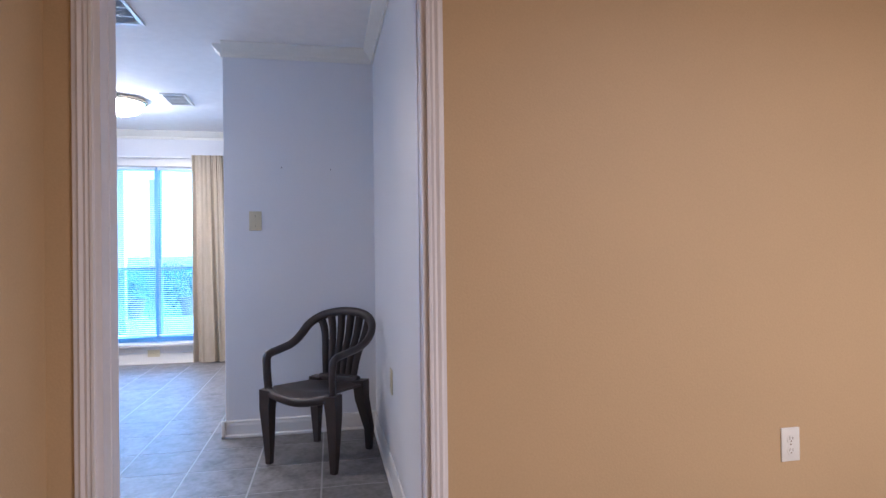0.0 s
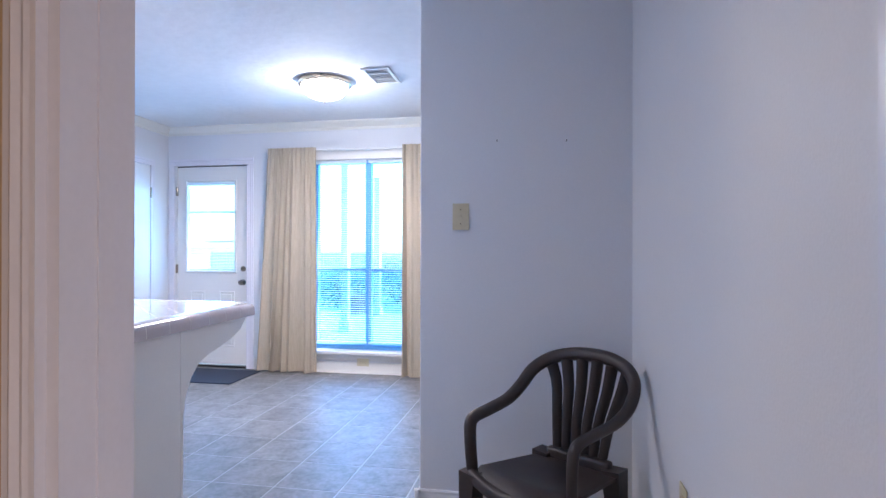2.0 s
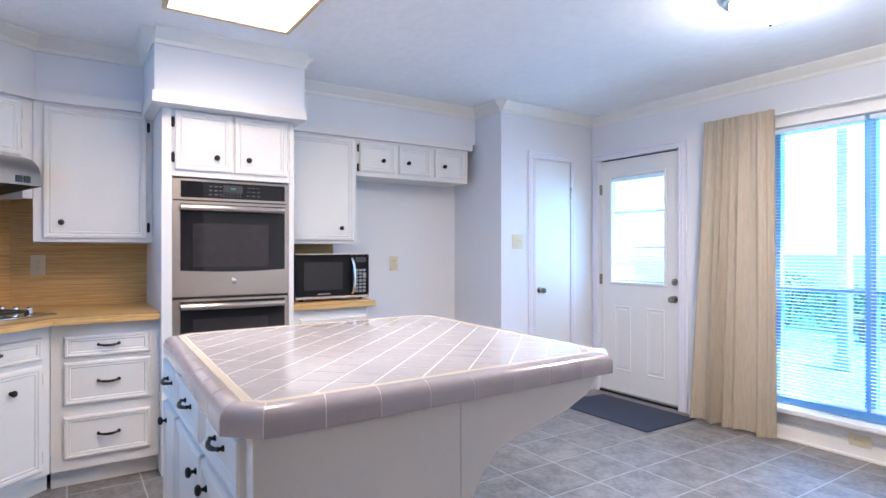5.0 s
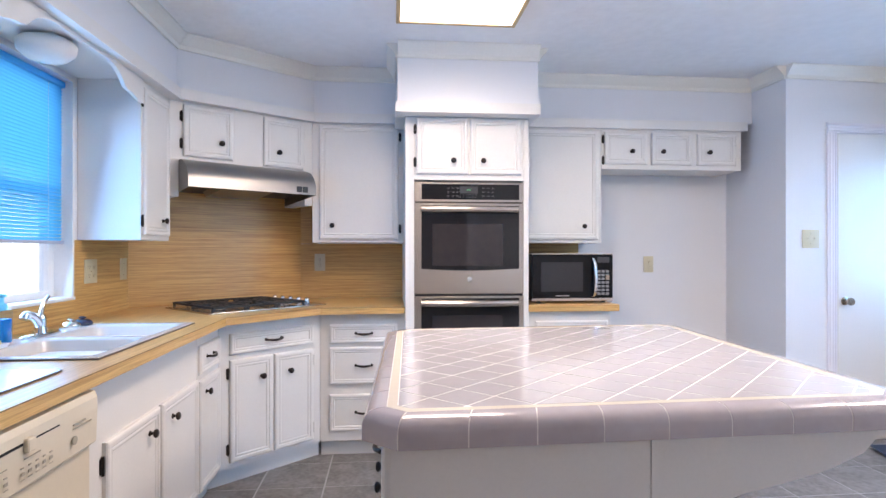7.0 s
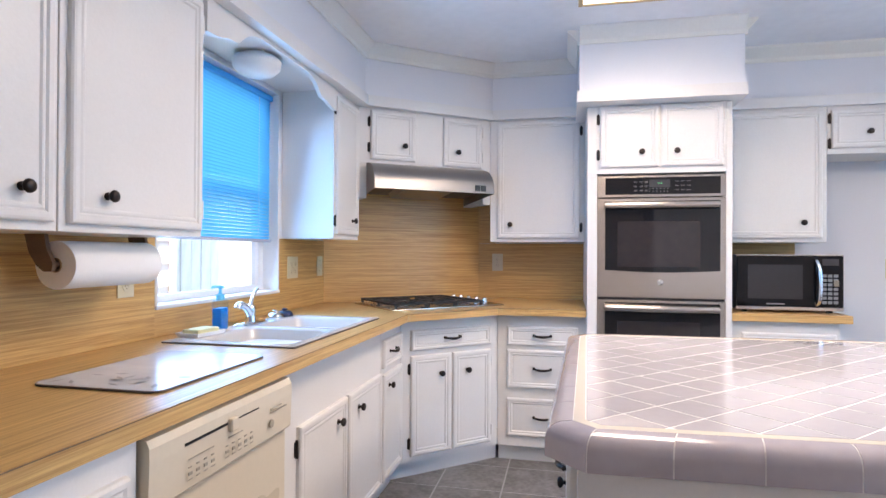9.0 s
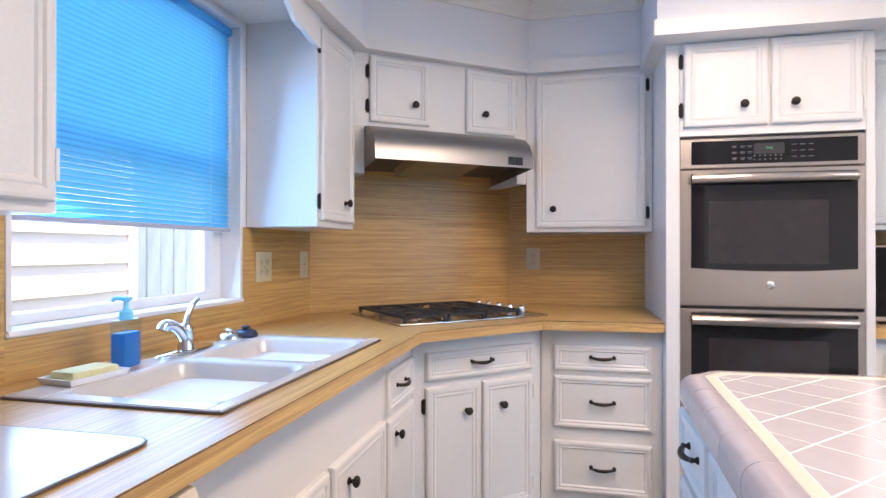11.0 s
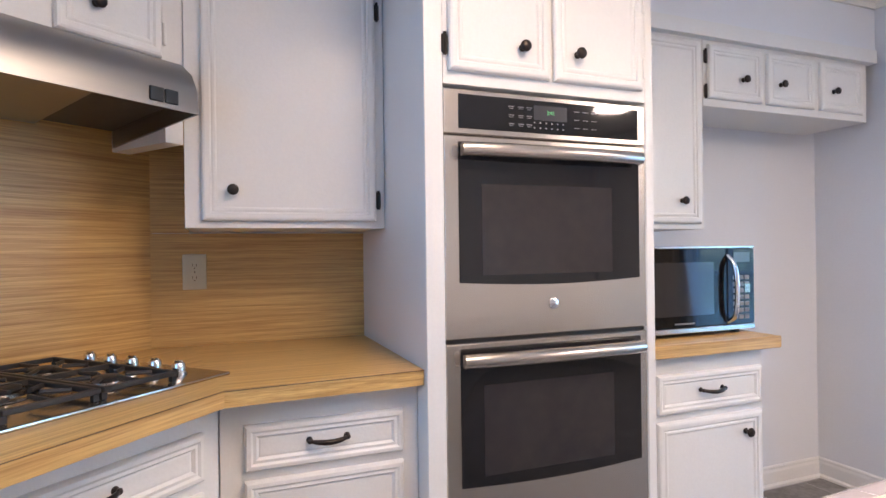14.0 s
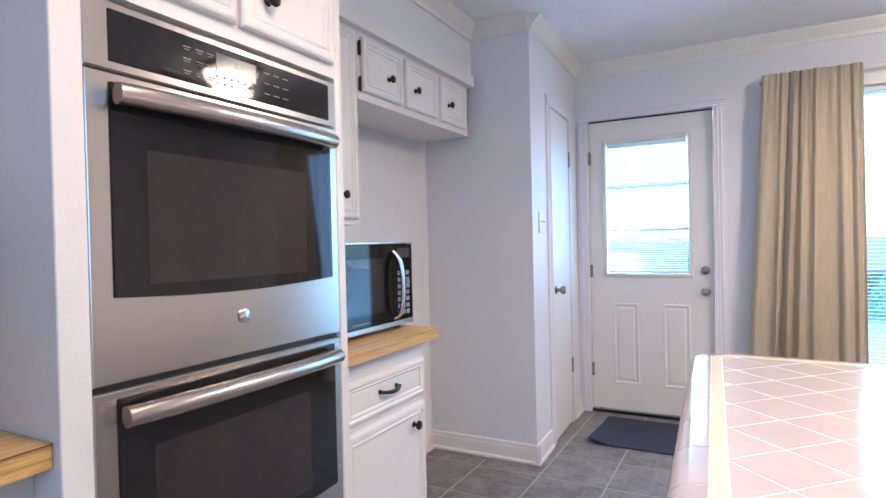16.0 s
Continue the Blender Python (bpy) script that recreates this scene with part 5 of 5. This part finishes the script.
for x in (0.05, MW - 0.05):
    for y in (0.04, 0.31):
        part("foot", boxed(x - 0.012, y - 0.012, 0.0, x + 0.012, y + 0.012, 0.014), M_BLACK, mw)

# ---------------------------------------------------------------- island
island = thing("kitchen_island", Matrix(), "white kitchen island with a lilac tiled top", "island")
CORNERS = [(-3.161, 4.187), (-1.795, 4.139), (-1.838, 5.465), (-3.228, 5.535)]
BX0, BX1, BY0, BY1, LEAN = -3.12, -1.828, 4.203, 4.775, -0.036
bm = bmesh.new()
prism(bm, [(BX0, BY0), (BX1, BY0), (BX1 + 0.58 * LEAN, BY1), (BX0, BY1)], 0.10, 0.845)
part("body", bm, M_CAB, island)
bm = bmesh.new()
prism(bm, [(BX0 + 0.002, BY0 + 0.055), (BX1 - 0.008, BY0 + 0.055), (BX1 + 0.58 * LEAN - 0.002, BY1), (BX0 + 0.002, BY1)], 0.001, 0.099)
part("toe_kick", bm, M_CAB, island)
for x in (BX0, BX1 - 0.02):
    bm = bmesh.new()
    pts = [(4.777, 0.001), (4.797, 0.001), (4.797, 0.47), (4.815, 0.555), (4.855, 0.625), (4.91, 0.675), (4.99, 0.705), (5.10, 0.725), (5.21, 0.75), (5.30, 0.785), (5.36, 0.845), (4.777, 0.845)]
    k = LEAN if x > -2.5 else 0.0
    va = [bm.verts.new((x + k * (y - BY0), y, z)) for y, z in pts]
    vb = [bm.verts.new((x + 0.02 + k * (y - BY0), y, z)) for y, z in pts]
    for i in range(len(pts)):
        j = (i + 1) % len(pts)
        bm.faces.new((va[i], va[j], vb[j], vb[i]))
    bm.faces.new(va)
    bm.faces.new(vb[::-1])
    part("bracket", bm, M_CAB, island, "white curved end bracket")
for i, (xa, xb) in enumerate(((-1.89, -2.32), (-2.35, -2.78), (-2.81, -3.10))):
    M = pose(xb, BY0, 0)
    for nm, z0, z1 in (("drawer", 0.685, 0.825), ("door", 0.125, 0.655)):
        bm = bmesh.new()
        rings(bm, xa - xb, z1 - z0, DRAWER_STEPS if nm == "drawer" else DOOR_STEPS, z0=z0)
        d = part(nm, bm, M_CAB, island, at=M)
        if nm == "drawer":
            pull_at(d, (xa - xb) / 2, -0.010, 0.755)
        else:
            knob_at(d, 0.055 if i != 1 else (xa - xb) - 0.07, -0.0125, 0.585)
OUT = []
for i in range(4):
    c, a, b = Vector(CORNERS[i]), Vector(CORNERS[i - 1]), Vector(CORNERS[(i + 1) % 4])
    OUT += [tuple(c + (a - c).normalized() * 0.078), tuple(c + (b - c).normalized() * 0.078)]


def inset(poly, d):
    out = []
    k = len(poly)
    for i in range(k):
        a, b, c = Vector(poly[i - 1]), Vector(poly[i]), Vector(poly[(i + 1) % k])
        n1 = Vector((-(b - a).y, (b - a).x)).normalized()
        n2 = Vector((-(c - b).y, (c - b).x)).normalized()
        s = (n1 + n2) / (1 + n1.dot(n2))
        out.append(tuple(b + s * d))
    return out


def clip(poly, a, b):
    """Keep the part of poly on the left of the line a to b."""
    a, b = Vector(a), Vector(b)
    d = b - a

    def side(p):
        return d.x * (p[1] - a.y) - d.y * (p[0] - a.x)
    res = []
    for i in range(len(poly)):
        p, q = poly[i - 1], poly[i]
        sp, sq = side(p), side(q)
        if (sp >= 0) != (sq >= 0):
            t = sp / (sp - sq)
            res.append((p[0] + (q[0] - p[0]) * t, p[1] + (q[1] - p[1]) * t))
        if sq >= 0:
            res.append(q)
    return res


bm = bmesh.new()
prism(bm, inset(OUT, 0.051), 0.8465, 0.9117)
part("top_slab", bm, M_IGROUT, island, "tiled island top bed in white grout")
# bullnose edge tiles
NOSE = [(0.0, 0.848), (0.0, 0.882), (0.003, 0.893), (0.009, 0.902), (0.018, 0.9085), (0.030, 0.9122), (0.052, 0.9128), (0.052, 0.848)]
for i in range(8):
    a, b = Vector(OUT[i]), Vector(OUT[(i + 1) % 8])
    L = (b - a).length
    n = max(1, round(L / 0.152))
    ia = [inset(OUT, t)[i] for t, z in NOSE]
    ib = [inset(OUT, t)[(i + 1) % 8] for t, z in NOSE]
    for k in range(n):
        f0, f1 = k / n + 0.0014 / L, (k + 1) / n - 0.0014 / L
        bm = bmesh.new()
        va, vb = [], []
        for (t, z), p, q in zip(NOSE, ia, ib):
            p, q = Vector(p), Vector(q)
            va.append(bm.verts.new((*p.lerp(q, f0), z)))
            vb.append(bm.verts.new((*p.lerp(q, f1), z)))
        for s in range(len(NOSE)):
            j = (s + 1) % len(NOSE)
            bm.faces.new((va[s], va[j], vb[j], vb[s]))
        bm.faces.new(va)
        bm.faces.new(vb[::-1])
        part("edge_tile", bm, M_IEDGE, island, smooth=50)
bm = bmesh.new()
GR = [(t + 0.0007 if t < 0.05 else 0.0505, z - 0.0007 if z > 0.85 else 0.8485) for t, z in NOSE]
loops = [[bm.verts.new((*q, z)) for q in inset(OUT, t)] for t, z in GR]
for p_, q_ in zip(loops, loops[1:] + loops[:1]):
    for i in range(8):
        bm.faces.new((p_[i], p_[(i + 1) % 8], q_[(i + 1) % 8], q_[i]))
part("edge_grout", bm, M_IGROUT, island, "white grout between the edge tiles")
bm = bmesh.new()
LI, LJ = inset(OUT, 0.0535), inset(OUT, 0.0755)
for i in range(8):
    j = (i + 1) % 8
    q = [LI[i], LI[j], LJ[j], LJ[i]]
    prism(bm, q, 0.9056, 0.9126)
part("liner_strip", bm, M_ICREAM, island, "cream liner strip round the tiles")
FIELD = inset(OUT, 0.078)
T = 0.108
cx, cy = -2.50, 4.83
for i in range(-11, 12):
    for j in range(-11, 12):
        u, v = (i + 0.5) * T, (j + 0.5) * T
        h = T / 2 - 0.0021
        sq = [(u - h, v - h), (u + h, v - h), (u + h, v + h), (u - h, v + h)]
        poly = [(cx + (p - q) * 0.70711, cy + (p + q) * 0.70711) for p, q in sq]
        for k in range(8):
            poly = clip(poly, FIELD[k], FIELD[(k + 1) % 8])
            if len(poly) < 3:
                break
        if len(poly) < 3:
            continue
        area = 0.5 * abs(sum(poly[k - 1][0] * poly[k][1] - poly[k][0] * poly[k - 1][1] for k in range(len(poly))))
        if area < 0.0004:
            continue
        bm = bmesh.new()
        tz = random.uniform(-0.0003, 0.0003)
        prism(bm, poly, 0.9056, 0.9122 + tz)
        part("tile", bm, M_ITILE, island)

# ---------------------------------------------------------------- chair
chair = thing("plastic_armchair", pose(-0.268, 4.645, 0, 0, 0, -34), "dark brown moulded plastic armchair in the corner", "chair")
# seat
bm = bmesh.new()
NX, NY = 8, 8
grid = []
for j in range(NY + 1):
    row = []
    for i in range(NX + 1):
        u, v = i / NX * 2 - 1, j / NY
        w = 0.205 - 0.035 * v
        y = -0.215 + 0.40 * v
        z = 0.420 - 0.035 * v - 0.016 * (1 - u * u) * math.sin(math.pi * min(1, v + 0.15)) - 0.03 * max(0, 0.12 - v) / 0.12
        row.append(bm.verts.new((u * w, y - 0.02 * (1 - u * u) * (1 - v), z)))
    grid.append(row)
for j in range(NY):
    for i in range(NX):
        bm.faces.new((grid[j][i], grid[j][i + 1], grid[j + 1][i + 1], grid[j + 1][i]))
bm.normal_update()
bmesh.ops.solidify(bm, geom=bm.faces[:], thickness=0.012)
part("seat", bm, M_CHAIR, chair, smooth=60)
bm = bmesh.new()
pts = [(-0.205, -0.215, 0.395), (-0.1, -0.235, 0.372), (0, -0.242, 0.362), (0.1, -0.235, 0.372), (0.205, -0.215, 0.395)]
tube(bm, smooth_path(pts, 5), 0.020, 8, flat=1.3)
part("apron", bm, M_CHAIR, chair, smooth=60)
# hoop of arms and back
for_hoop = [(-0.205, -0.205, 0.40), (-0.210, -0.212, 0.53), (-0.214, -0.195, 0.588), (-0.218, -0.10, 0.602), (-0.228, 0.03, 0.617), (-0.232, 0.12, 0.655), (-0.218, 0.185, 0.713), (-0.165, 0.235, 0.757),
            (-0.085, 0.265, 0.779), (0, 0.272, 0.785)]
hoop = for_hoop + [(-x, y, z) for x, y, z in for_hoop[-2::-1]]
bm = bmesh.new()
hp = smooth_path(hoop, 5)
tube(bm, hp, [0.021 + 0.006 * max(0, math.sin(math.pi * i / (len(hp) - 1))) for i in range(len(hp))], 10, flat=0.8)
part("arm_hoop", bm, M_CHAIR, chair, smooth=60)
bm = bmesh.new()
for i in range(6):
    u = (i - 2.5) / 2.5
    pts = smooth_path([(u * 0.095, 0.172, 0.400), (u * 0.112, 0.196, 0.535), (u * 0.140, 0.236, 0.66), (u * 0.165, 0.260 - 0.024 * abs(u), 0.768 - 0.028 * u * u)], 4)
    tube(bm, pts, [0.0175 + 0.007 * k / 12 for k in range(len(pts))], 8, flat=0.35)
    part("back_slat", bm, M_CHAIR, chair, smooth=60)
    bm = bmesh.new()
box(bm, -0.135, 0.150, 0.372, 0.135, 0.190, 0.425, bevel=0.012, seg=2)
part("back_rail", bm, M_CHAIR, chair, smooth=60)
for sx in (-1, 1):
    for y0, y1, x1 in ((-0.205, -0.200, 0.207), (0.165, 0.200, 0.180)):
        bm = bmesh.new()
        xa = 0.205 if y0 < 0 else 0.15
        pts = [(sx * xa, y0, 0.405), (sx * (xa + 0.008), y0, 0.30), (sx * (x1 + 0.002), y1, 0.12), (sx * x1, y1, 0.001)]
        tube(bm, pts, [0.050, 0.043, 0.030, 0.021], 4, flat=1.0)
        part("leg", bm, M_CHAIR, chair, smooth=30)

# ---------------------------------------------------------------- curtains and rod


def drape(x0, x1, xt0, xt1, y, z0, z1, folds, seed, label):
    rnd = random.Random(seed)
    d = thing("curtain", Matrix(), label, "curtain", "patio curtains")
    bm = bmesh.new()
    n, rows = folds * 22, 18
    ph = [rnd.uniform(-0.5, 0.5) for _ in range(folds + 1)]
    am = [rnd.uniform(0.6, 1.25) for _ in range(folds + 1)]
    prev = None
    for r in range(rows + 1):
        t = r / rows
        z = z1 + (z0 - z1) * t
        row = []
        for i in range(n + 1):
            s = i / n
            f = folds * (s + 0.045 * math.sin(9.1 * s + seed) + 0.02 * math.sin(23 * s + 2 * seed) * t)
            k = int(max(0, min(f, folds - 1)))
            w = min(1, max(0, f - k))
            a = am[k] * (1 - w) + am[k + 1] * w
            p = ph[k] * (1 - w) + ph[k + 1] * w
            amp = (0.010 + 0.018 * t) * a
            gather = 0.0065 * math.sin(2 * math.pi * f * 2.7 + 2 * p) * max(0.15, 1 - t / 0.35)
            x = (xt0 + (xt1 - xt0) * s) * (1 - t) + (x0 + (x1 - x0) * s) * t
            yy = y - amp * (math.sin(2 * math.pi * f + 3 * p * (0.5 + t)) + 0.45 * math.sin(2 * math.pi * f * 0.57 + 4 * p + t)) - gather
            row.append(bm.verts.new((x + 0.008 * math.cos(2 * math.pi * f) * t, yy, z + (0.004 * math.sin(3.1 * f) if r == rows else 0))))
        if prev:
            for i in range(n):
                bm.faces.new((prev[i], prev[i + 1], row[i + 1], row[i]))
        prev = row
    bm.normal_update()
    bmesh.ops.solidify(bm, geom=bm.faces[:], thickness=0.003)
    part("cloth", bm, M_DRAPE, d, smooth=80)


drape(-3.12, -2.49, -2.995, -2.50, 7.757, 0.012, 2.19, 7, 3, "long beige pleated curtain beside the patio window")
drape(-1.63, -1.06, -1.635, -1.16, 7.757, 0.012, 2.19, 7, 8, "long beige pleated curtain at the patio window edge")
rod = thing("curtain_rod", Matrix(), "thin white curtain rod on wall brackets", "curtain rod")
bm = bmesh.new()
tube(bm, [(-3.02, 7.79, 2.165), (-1.15, 7.79, 2.165)], 0.008, 8)
part("rod", bm, M_WHITEP, rod)
for x in (-3.00, -1.17):
    part("bracket", boxed(x - 0.008, 7.79, 2.155, x + 0.008, 7.864, 2.175, bevel=0.002), M_WHITEP, rod)

# ---------------------------------------------------------------- door mat
bm = bmesh.new()
nx, ny = 24, 14
rows = []
for j in range(ny + 1):
    row = []
    for i in range(nx + 1):
        u, v = i / nx, j / ny
        z = 0.0095 + 0.030 * max(0, 0.16 - u) / 0.16 * max(0, 1 - v * 0.6) ** 1 * (0.5 + 0.5 * math.cos(math.pi * v))
        row.append(bm.verts.new((-3.95 + 0.88 * u, 7.20 + 0.56 * v, z)))
    rows.append(row)
for j in range(ny):
    for i in range(nx):
        bm.faces.new((rows[j][i], rows[j][i + 1], rows[j + 1][i + 1], rows[j + 1][i]))
bm.normal_update()
bmesh.ops.solidify(bm, geom=bm.faces[:], thickness=0.008)
matt = thing("door_mat", Matrix(), "navy door mat with a curled corner by the back door", "door mat")
part("mat", bm, M_MAT, matt, smooth=50)

# ---------------------------------------------------------------- ceiling fixtures
dome = thing("ceiling_light", pose(-1.925, 6.575, CEIL), "lit frosted dome ceiling light with a nickel ring", "ceiling light")
bm = bmesh.new()
lathe(bm, [(0, -0.001), (0.185, -0.001), (0.198, -0.010), (0.198, -0.030), (0.186, -0.038), (0.172, -0.038), (0.172, -0.030), (0, -0.030)], 40)
part("ring", bm, M_NICKEL, dome, "brushed nickel ring", smooth=40)
bm = bmesh.new()
lathe(bm, [(0.170, -0.031), (0.169, -0.050), (0.158, -0.080), (0.130, -0.108), (0.085, -0.127), (0.040, -0.135), (0, -0.137)], 40)
g = part("glass", bm, M_DOMEG, dome, "lit frosted glass bowl", smooth=60)
g.visible_shadow = False
bm = bmesh.new()
lathe(bm, [(0.010, -0.136), (0.012, -0.142), (0.007, -0.148), (0.010, -0.154), (0.004, -0.163), (0, -0.164)], 14)
part("finial", bm, M_NICKEL, dome, smooth=40)

sl = thing("sink_light", pose(-3.02, 2.86, 2.094), "white glass dome light above the sink", "ceiling light")
part("base", boxed(-0.06, -0.06, -0.012, 0.06, 0.06, 0.0, bevel=0.003), M_WHITEP, sl)
bm = bmesh.new()
lathe(bm, [(0.09, -0.013), (0.105, -0.03), (0.10, -0.06), (0.07, -0.088), (0.03, -0.10), (0, -0.102)], 28)
part("glass", bm, M_WHITEP, sl, "unlit white glass bowl", smooth=60)

tl = thing("fluorescent_light", pose(-2.945, 4.543, CEIL), "oak framed fluorescent ceiling box, lit", "ceiling light")
bm = bmesh.new()
for x0, x1, y0, y1 in ((-0.615, 0.615, -0.308, -0.287), (-0.615, 0.615, 0.287, 0.308), (-0.615, -0.594, -0.287, 0.287), (0.594, 0.615, -0.287, 0.287)):
    box(bm, x0, y0, -0.045, x1, y1, -0.001, bevel=0.003)
part("frame", bm, M_OAK, tl, "oak frame")
g = part("diffuser", boxed(-0.593, -0.286, -0.040, 0.593, 0.286, -0.034), M_PANELG, tl, "glowing acrylic diffuser")
g.visible_shadow = False


def vent(x, y, w, d, rot, label):
    v = thing("ceiling_vent", pose(x, y, CEIL, 0, 0, rot), label, "vent", "ceiling vents")
    part("backing", boxed(-w / 2 + 0.02, -d / 2 + 0.02, -0.003, w / 2 - 0.02, d / 2 - 0.02, -0.001), M_VENTB, v)
    bm = bmesh.new()
    for x0, x1, y0, y1 in ((-w / 2, w / 2, -d / 2, -d / 2 + 0.022), (-w / 2, w / 2, d / 2 - 0.022, d / 2), (-w / 2, -w / 2 + 0.022, -d / 2 + 0.022, d / 2 - 0.022), (w / 2 - 0.022, w / 2, -d / 2 + 0.022, d / 2 - 0.022)):
        box(bm, x0, y0, -0.012, x1, y1, -0.001, bevel=0.003)
    for yy in (-d / 6, d / 6):
        box(bm, -w / 2 + 0.022, yy - 0.005, -0.010, w / 2 - 0.022, yy + 0.005, -0.002)
    part("frame", bm, M_WHITEP, v)
    k = int((d - 0.05) / 0.016)
    for i in range(k):
        yy = -d / 2 + 0.032 + i * 0.016
        bm = bmesh.new()
        va = [bm.verts.new(p) for p in ((-w / 2 + 0.022, yy, -0.010), (w / 2 - 0.022, yy, -0.010), (w / 2 - 0.022, yy + 0.0115, -0.004), (-w / 2 + 0.022, yy + 0.0115, -0.004))]
        bm.faces.new(va)
        bm.normal_update()
        bmesh.ops.solidify(bm, geom=bm.faces[:], thickness=0.001)
        part("slat", bm, M_WHITEP, v)


vent(-1.47, 6.515, 0.20, 0.36, 0, "white louvred ceiling vent beside the dome light")
vent(-1.325, 4.69, 0.18, 0.36, 0, "white louvred ceiling vent near the passage")

# ---------------------------------------------------------------- switches and sockets


def plate(name, m, label, kind_, gang=1, material=None, flat=False):
    """Wall plate facing local -y; kind_ is toggle, outlet or decora."""
    mt = material or M_IVORY
    w = 0.075 + 0.046 * (gang - 1)
    p = thing(name, m, label, "switch" if kind_ == "toggle" else "socket")
    rot = pose(0, 0, 0, 0, 90, 0) if flat else Matrix()
    bm = bmesh.new()
    box(bm, -w / 2, -0.006, -0.060, w / 2, -0.0005, 0.060, bevel=0.0028, seg=2)
    bmesh.ops.transform(bm, matrix=rot, verts=bm.verts)
    part("plate", bm, mt, p, smooth=40)
    for k in range(gang):
        x = (k - (gang - 1) / 2) * 0.046
        bm = bmesh.new()
        if kind_ == "toggle":
            box(bm, x - 0.006, -0.0066, -0.012, x + 0.006, -0.005, 0.012)
            box(bm, x - 0.004, -0.016, 0.000, x + 0.004, -0.005, 0.008, bevel=0.0015)
            bmesh.ops.transform(bm, matrix=rot, verts=bm.verts)
            part("toggle", bm, mt, p)
        else:
            for z in (-0.021, 0.021):
                lathe(bm, [(0.0165, 0), (0.0165, 0.0025), (0, 0.0028)], 16, pose(x, -0.0055, z, 90, 0, 0))
            bmesh.ops.transform(bm, matrix=rot, verts=bm.verts)
            rec = part("receptacle", bm, mt, p)
            bm = bmesh.new()
            for z in (-0.021, 0.021):
                for sx in (-0.006, 0.006):
                    box(bm, x + sx - 0.001, -0.0088, z - 0.002, x + sx + 0.001, -0.0075, z + 0.007)
                box(bm, x - 0.002, -0.0088, z - 0.010, x + 0.002, -0.0075, z - 0.006)
            bmesh.ops.transform(bm, matrix=rot, verts=bm.verts)
            tagged(part("slot", bm, M_BROWNW, rec, "dark socket slots"), kind="stuff")
    bm = bmesh.new()
    for z in ((0.0,) if kind_ == "outlet" else (-0.032, 0.032)):
        lathe(bm, [(0.003, 0), (0.0025, 0.001), (0, 0.0012)], 8, pose(0, -0.006, z, 90, 0, 0))
    bmesh.ops.transform(bm, matrix=rot, verts=bm.verts)
    part("screw", bm, M_NICKEL, p)


plate("light_switch", pose(-0.676, 5.11, 1.347), "ivory toggle light switch on the partition wall", "toggle")
plate("light_switch", PM @ pose(0.175, 0, 1.33), "ivory double toggle switch beside the pantry door", "toggle", 2)
plate("wall_socket", pose(-2.05, 7.865 - 0.012, 0.112), "ivory wall socket set sideways under the patio window", "outlet", flat=True)
plate("wall_socket", west(6.145, XW, 1.149), "ivory wall socket in the fridge space", "outlet")
plate("wall_socket", west(3.712, XW + 0.008, 1.168), "ivory wall socket on the bamboo splashback", "outlet")
plate("wall_socket", south(-3.68, YS + 0.008, 1.148), "ivory double wall socket on the bamboo splashback", "outlet", 2)
plate("wall_socket", south(-4.035, YS + 0.008, 1.148), "ivory switch plate near the cooktop corner", "toggle")
plate("wall_socket", south(-2.45, YS + 0.008, 1.135), "ivory wall socket under the paper towel", "outlet")
plate("wall_socket", pose(XE + 0.009, 4.19, 0.50, 0, 0, -90), "ivory wall socket low on the passage wall", "outlet")
plate("wall_socket", pose(1.39, 3.13, 0.435), "white wall socket low on the tan wall", "outlet", material=M_WHITEP)
for x, z in ((-0.512, 1.684), (-0.209, 1.675)):
    nl = thing("nail", pose(x, 5.11, z), "small dark picture nail in the partition wall", "nail", "picture nails")
    bm = bmesh.new()
    tube(bm, [(0, 0.003, 0), (0, -0.014, 0.002)], 0.0025, 8)
    part("shank", bm, M_BLACK, nl)

# ---------------------------------------------------------------- unseen lamp housing added in the den
dl = thing("added_lamp_housing", pose(0.9, 0.4, CEIL), "square unseen lamp housing added in the tan room", "ceiling light")
part("housing", boxed(-0.28, -0.28, -0.03, 0.28, 0.28, -0.001, bevel=0.004), M_WHITEP, dl)

# ---------------------------------------------------------------- floor tiles
TILE = 0.345
tile_me = mesh_of("tile", boxed(-TILE / 2 + 0.004, -TILE / 2 + 0.004, -0.010, TILE / 2 - 0.004, TILE / 2 - 0.004, 0.0, bevel=0.0012), M_TILE)
i0, j0 = -3.72, 7.31
for i in range(-4, 12):
    for j in range(-14, 3):
        x, y = i0 + (i + 0.5) * TILE, j0 + (j + 0.5) * TILE
        if x < -4.90 or x > 0.15 or y > 7.95 or y < 2.60 or (x > -1.1 and y < 3.12):
            continue
        t_ob = new("tile", tile_me)
        t_ob.parent = floor
        t_ob.location = (x, y, 0)
        t_ob.rotation_euler = (0, 0, random.choice((0, 1, 2, 3)) * math.pi / 2)
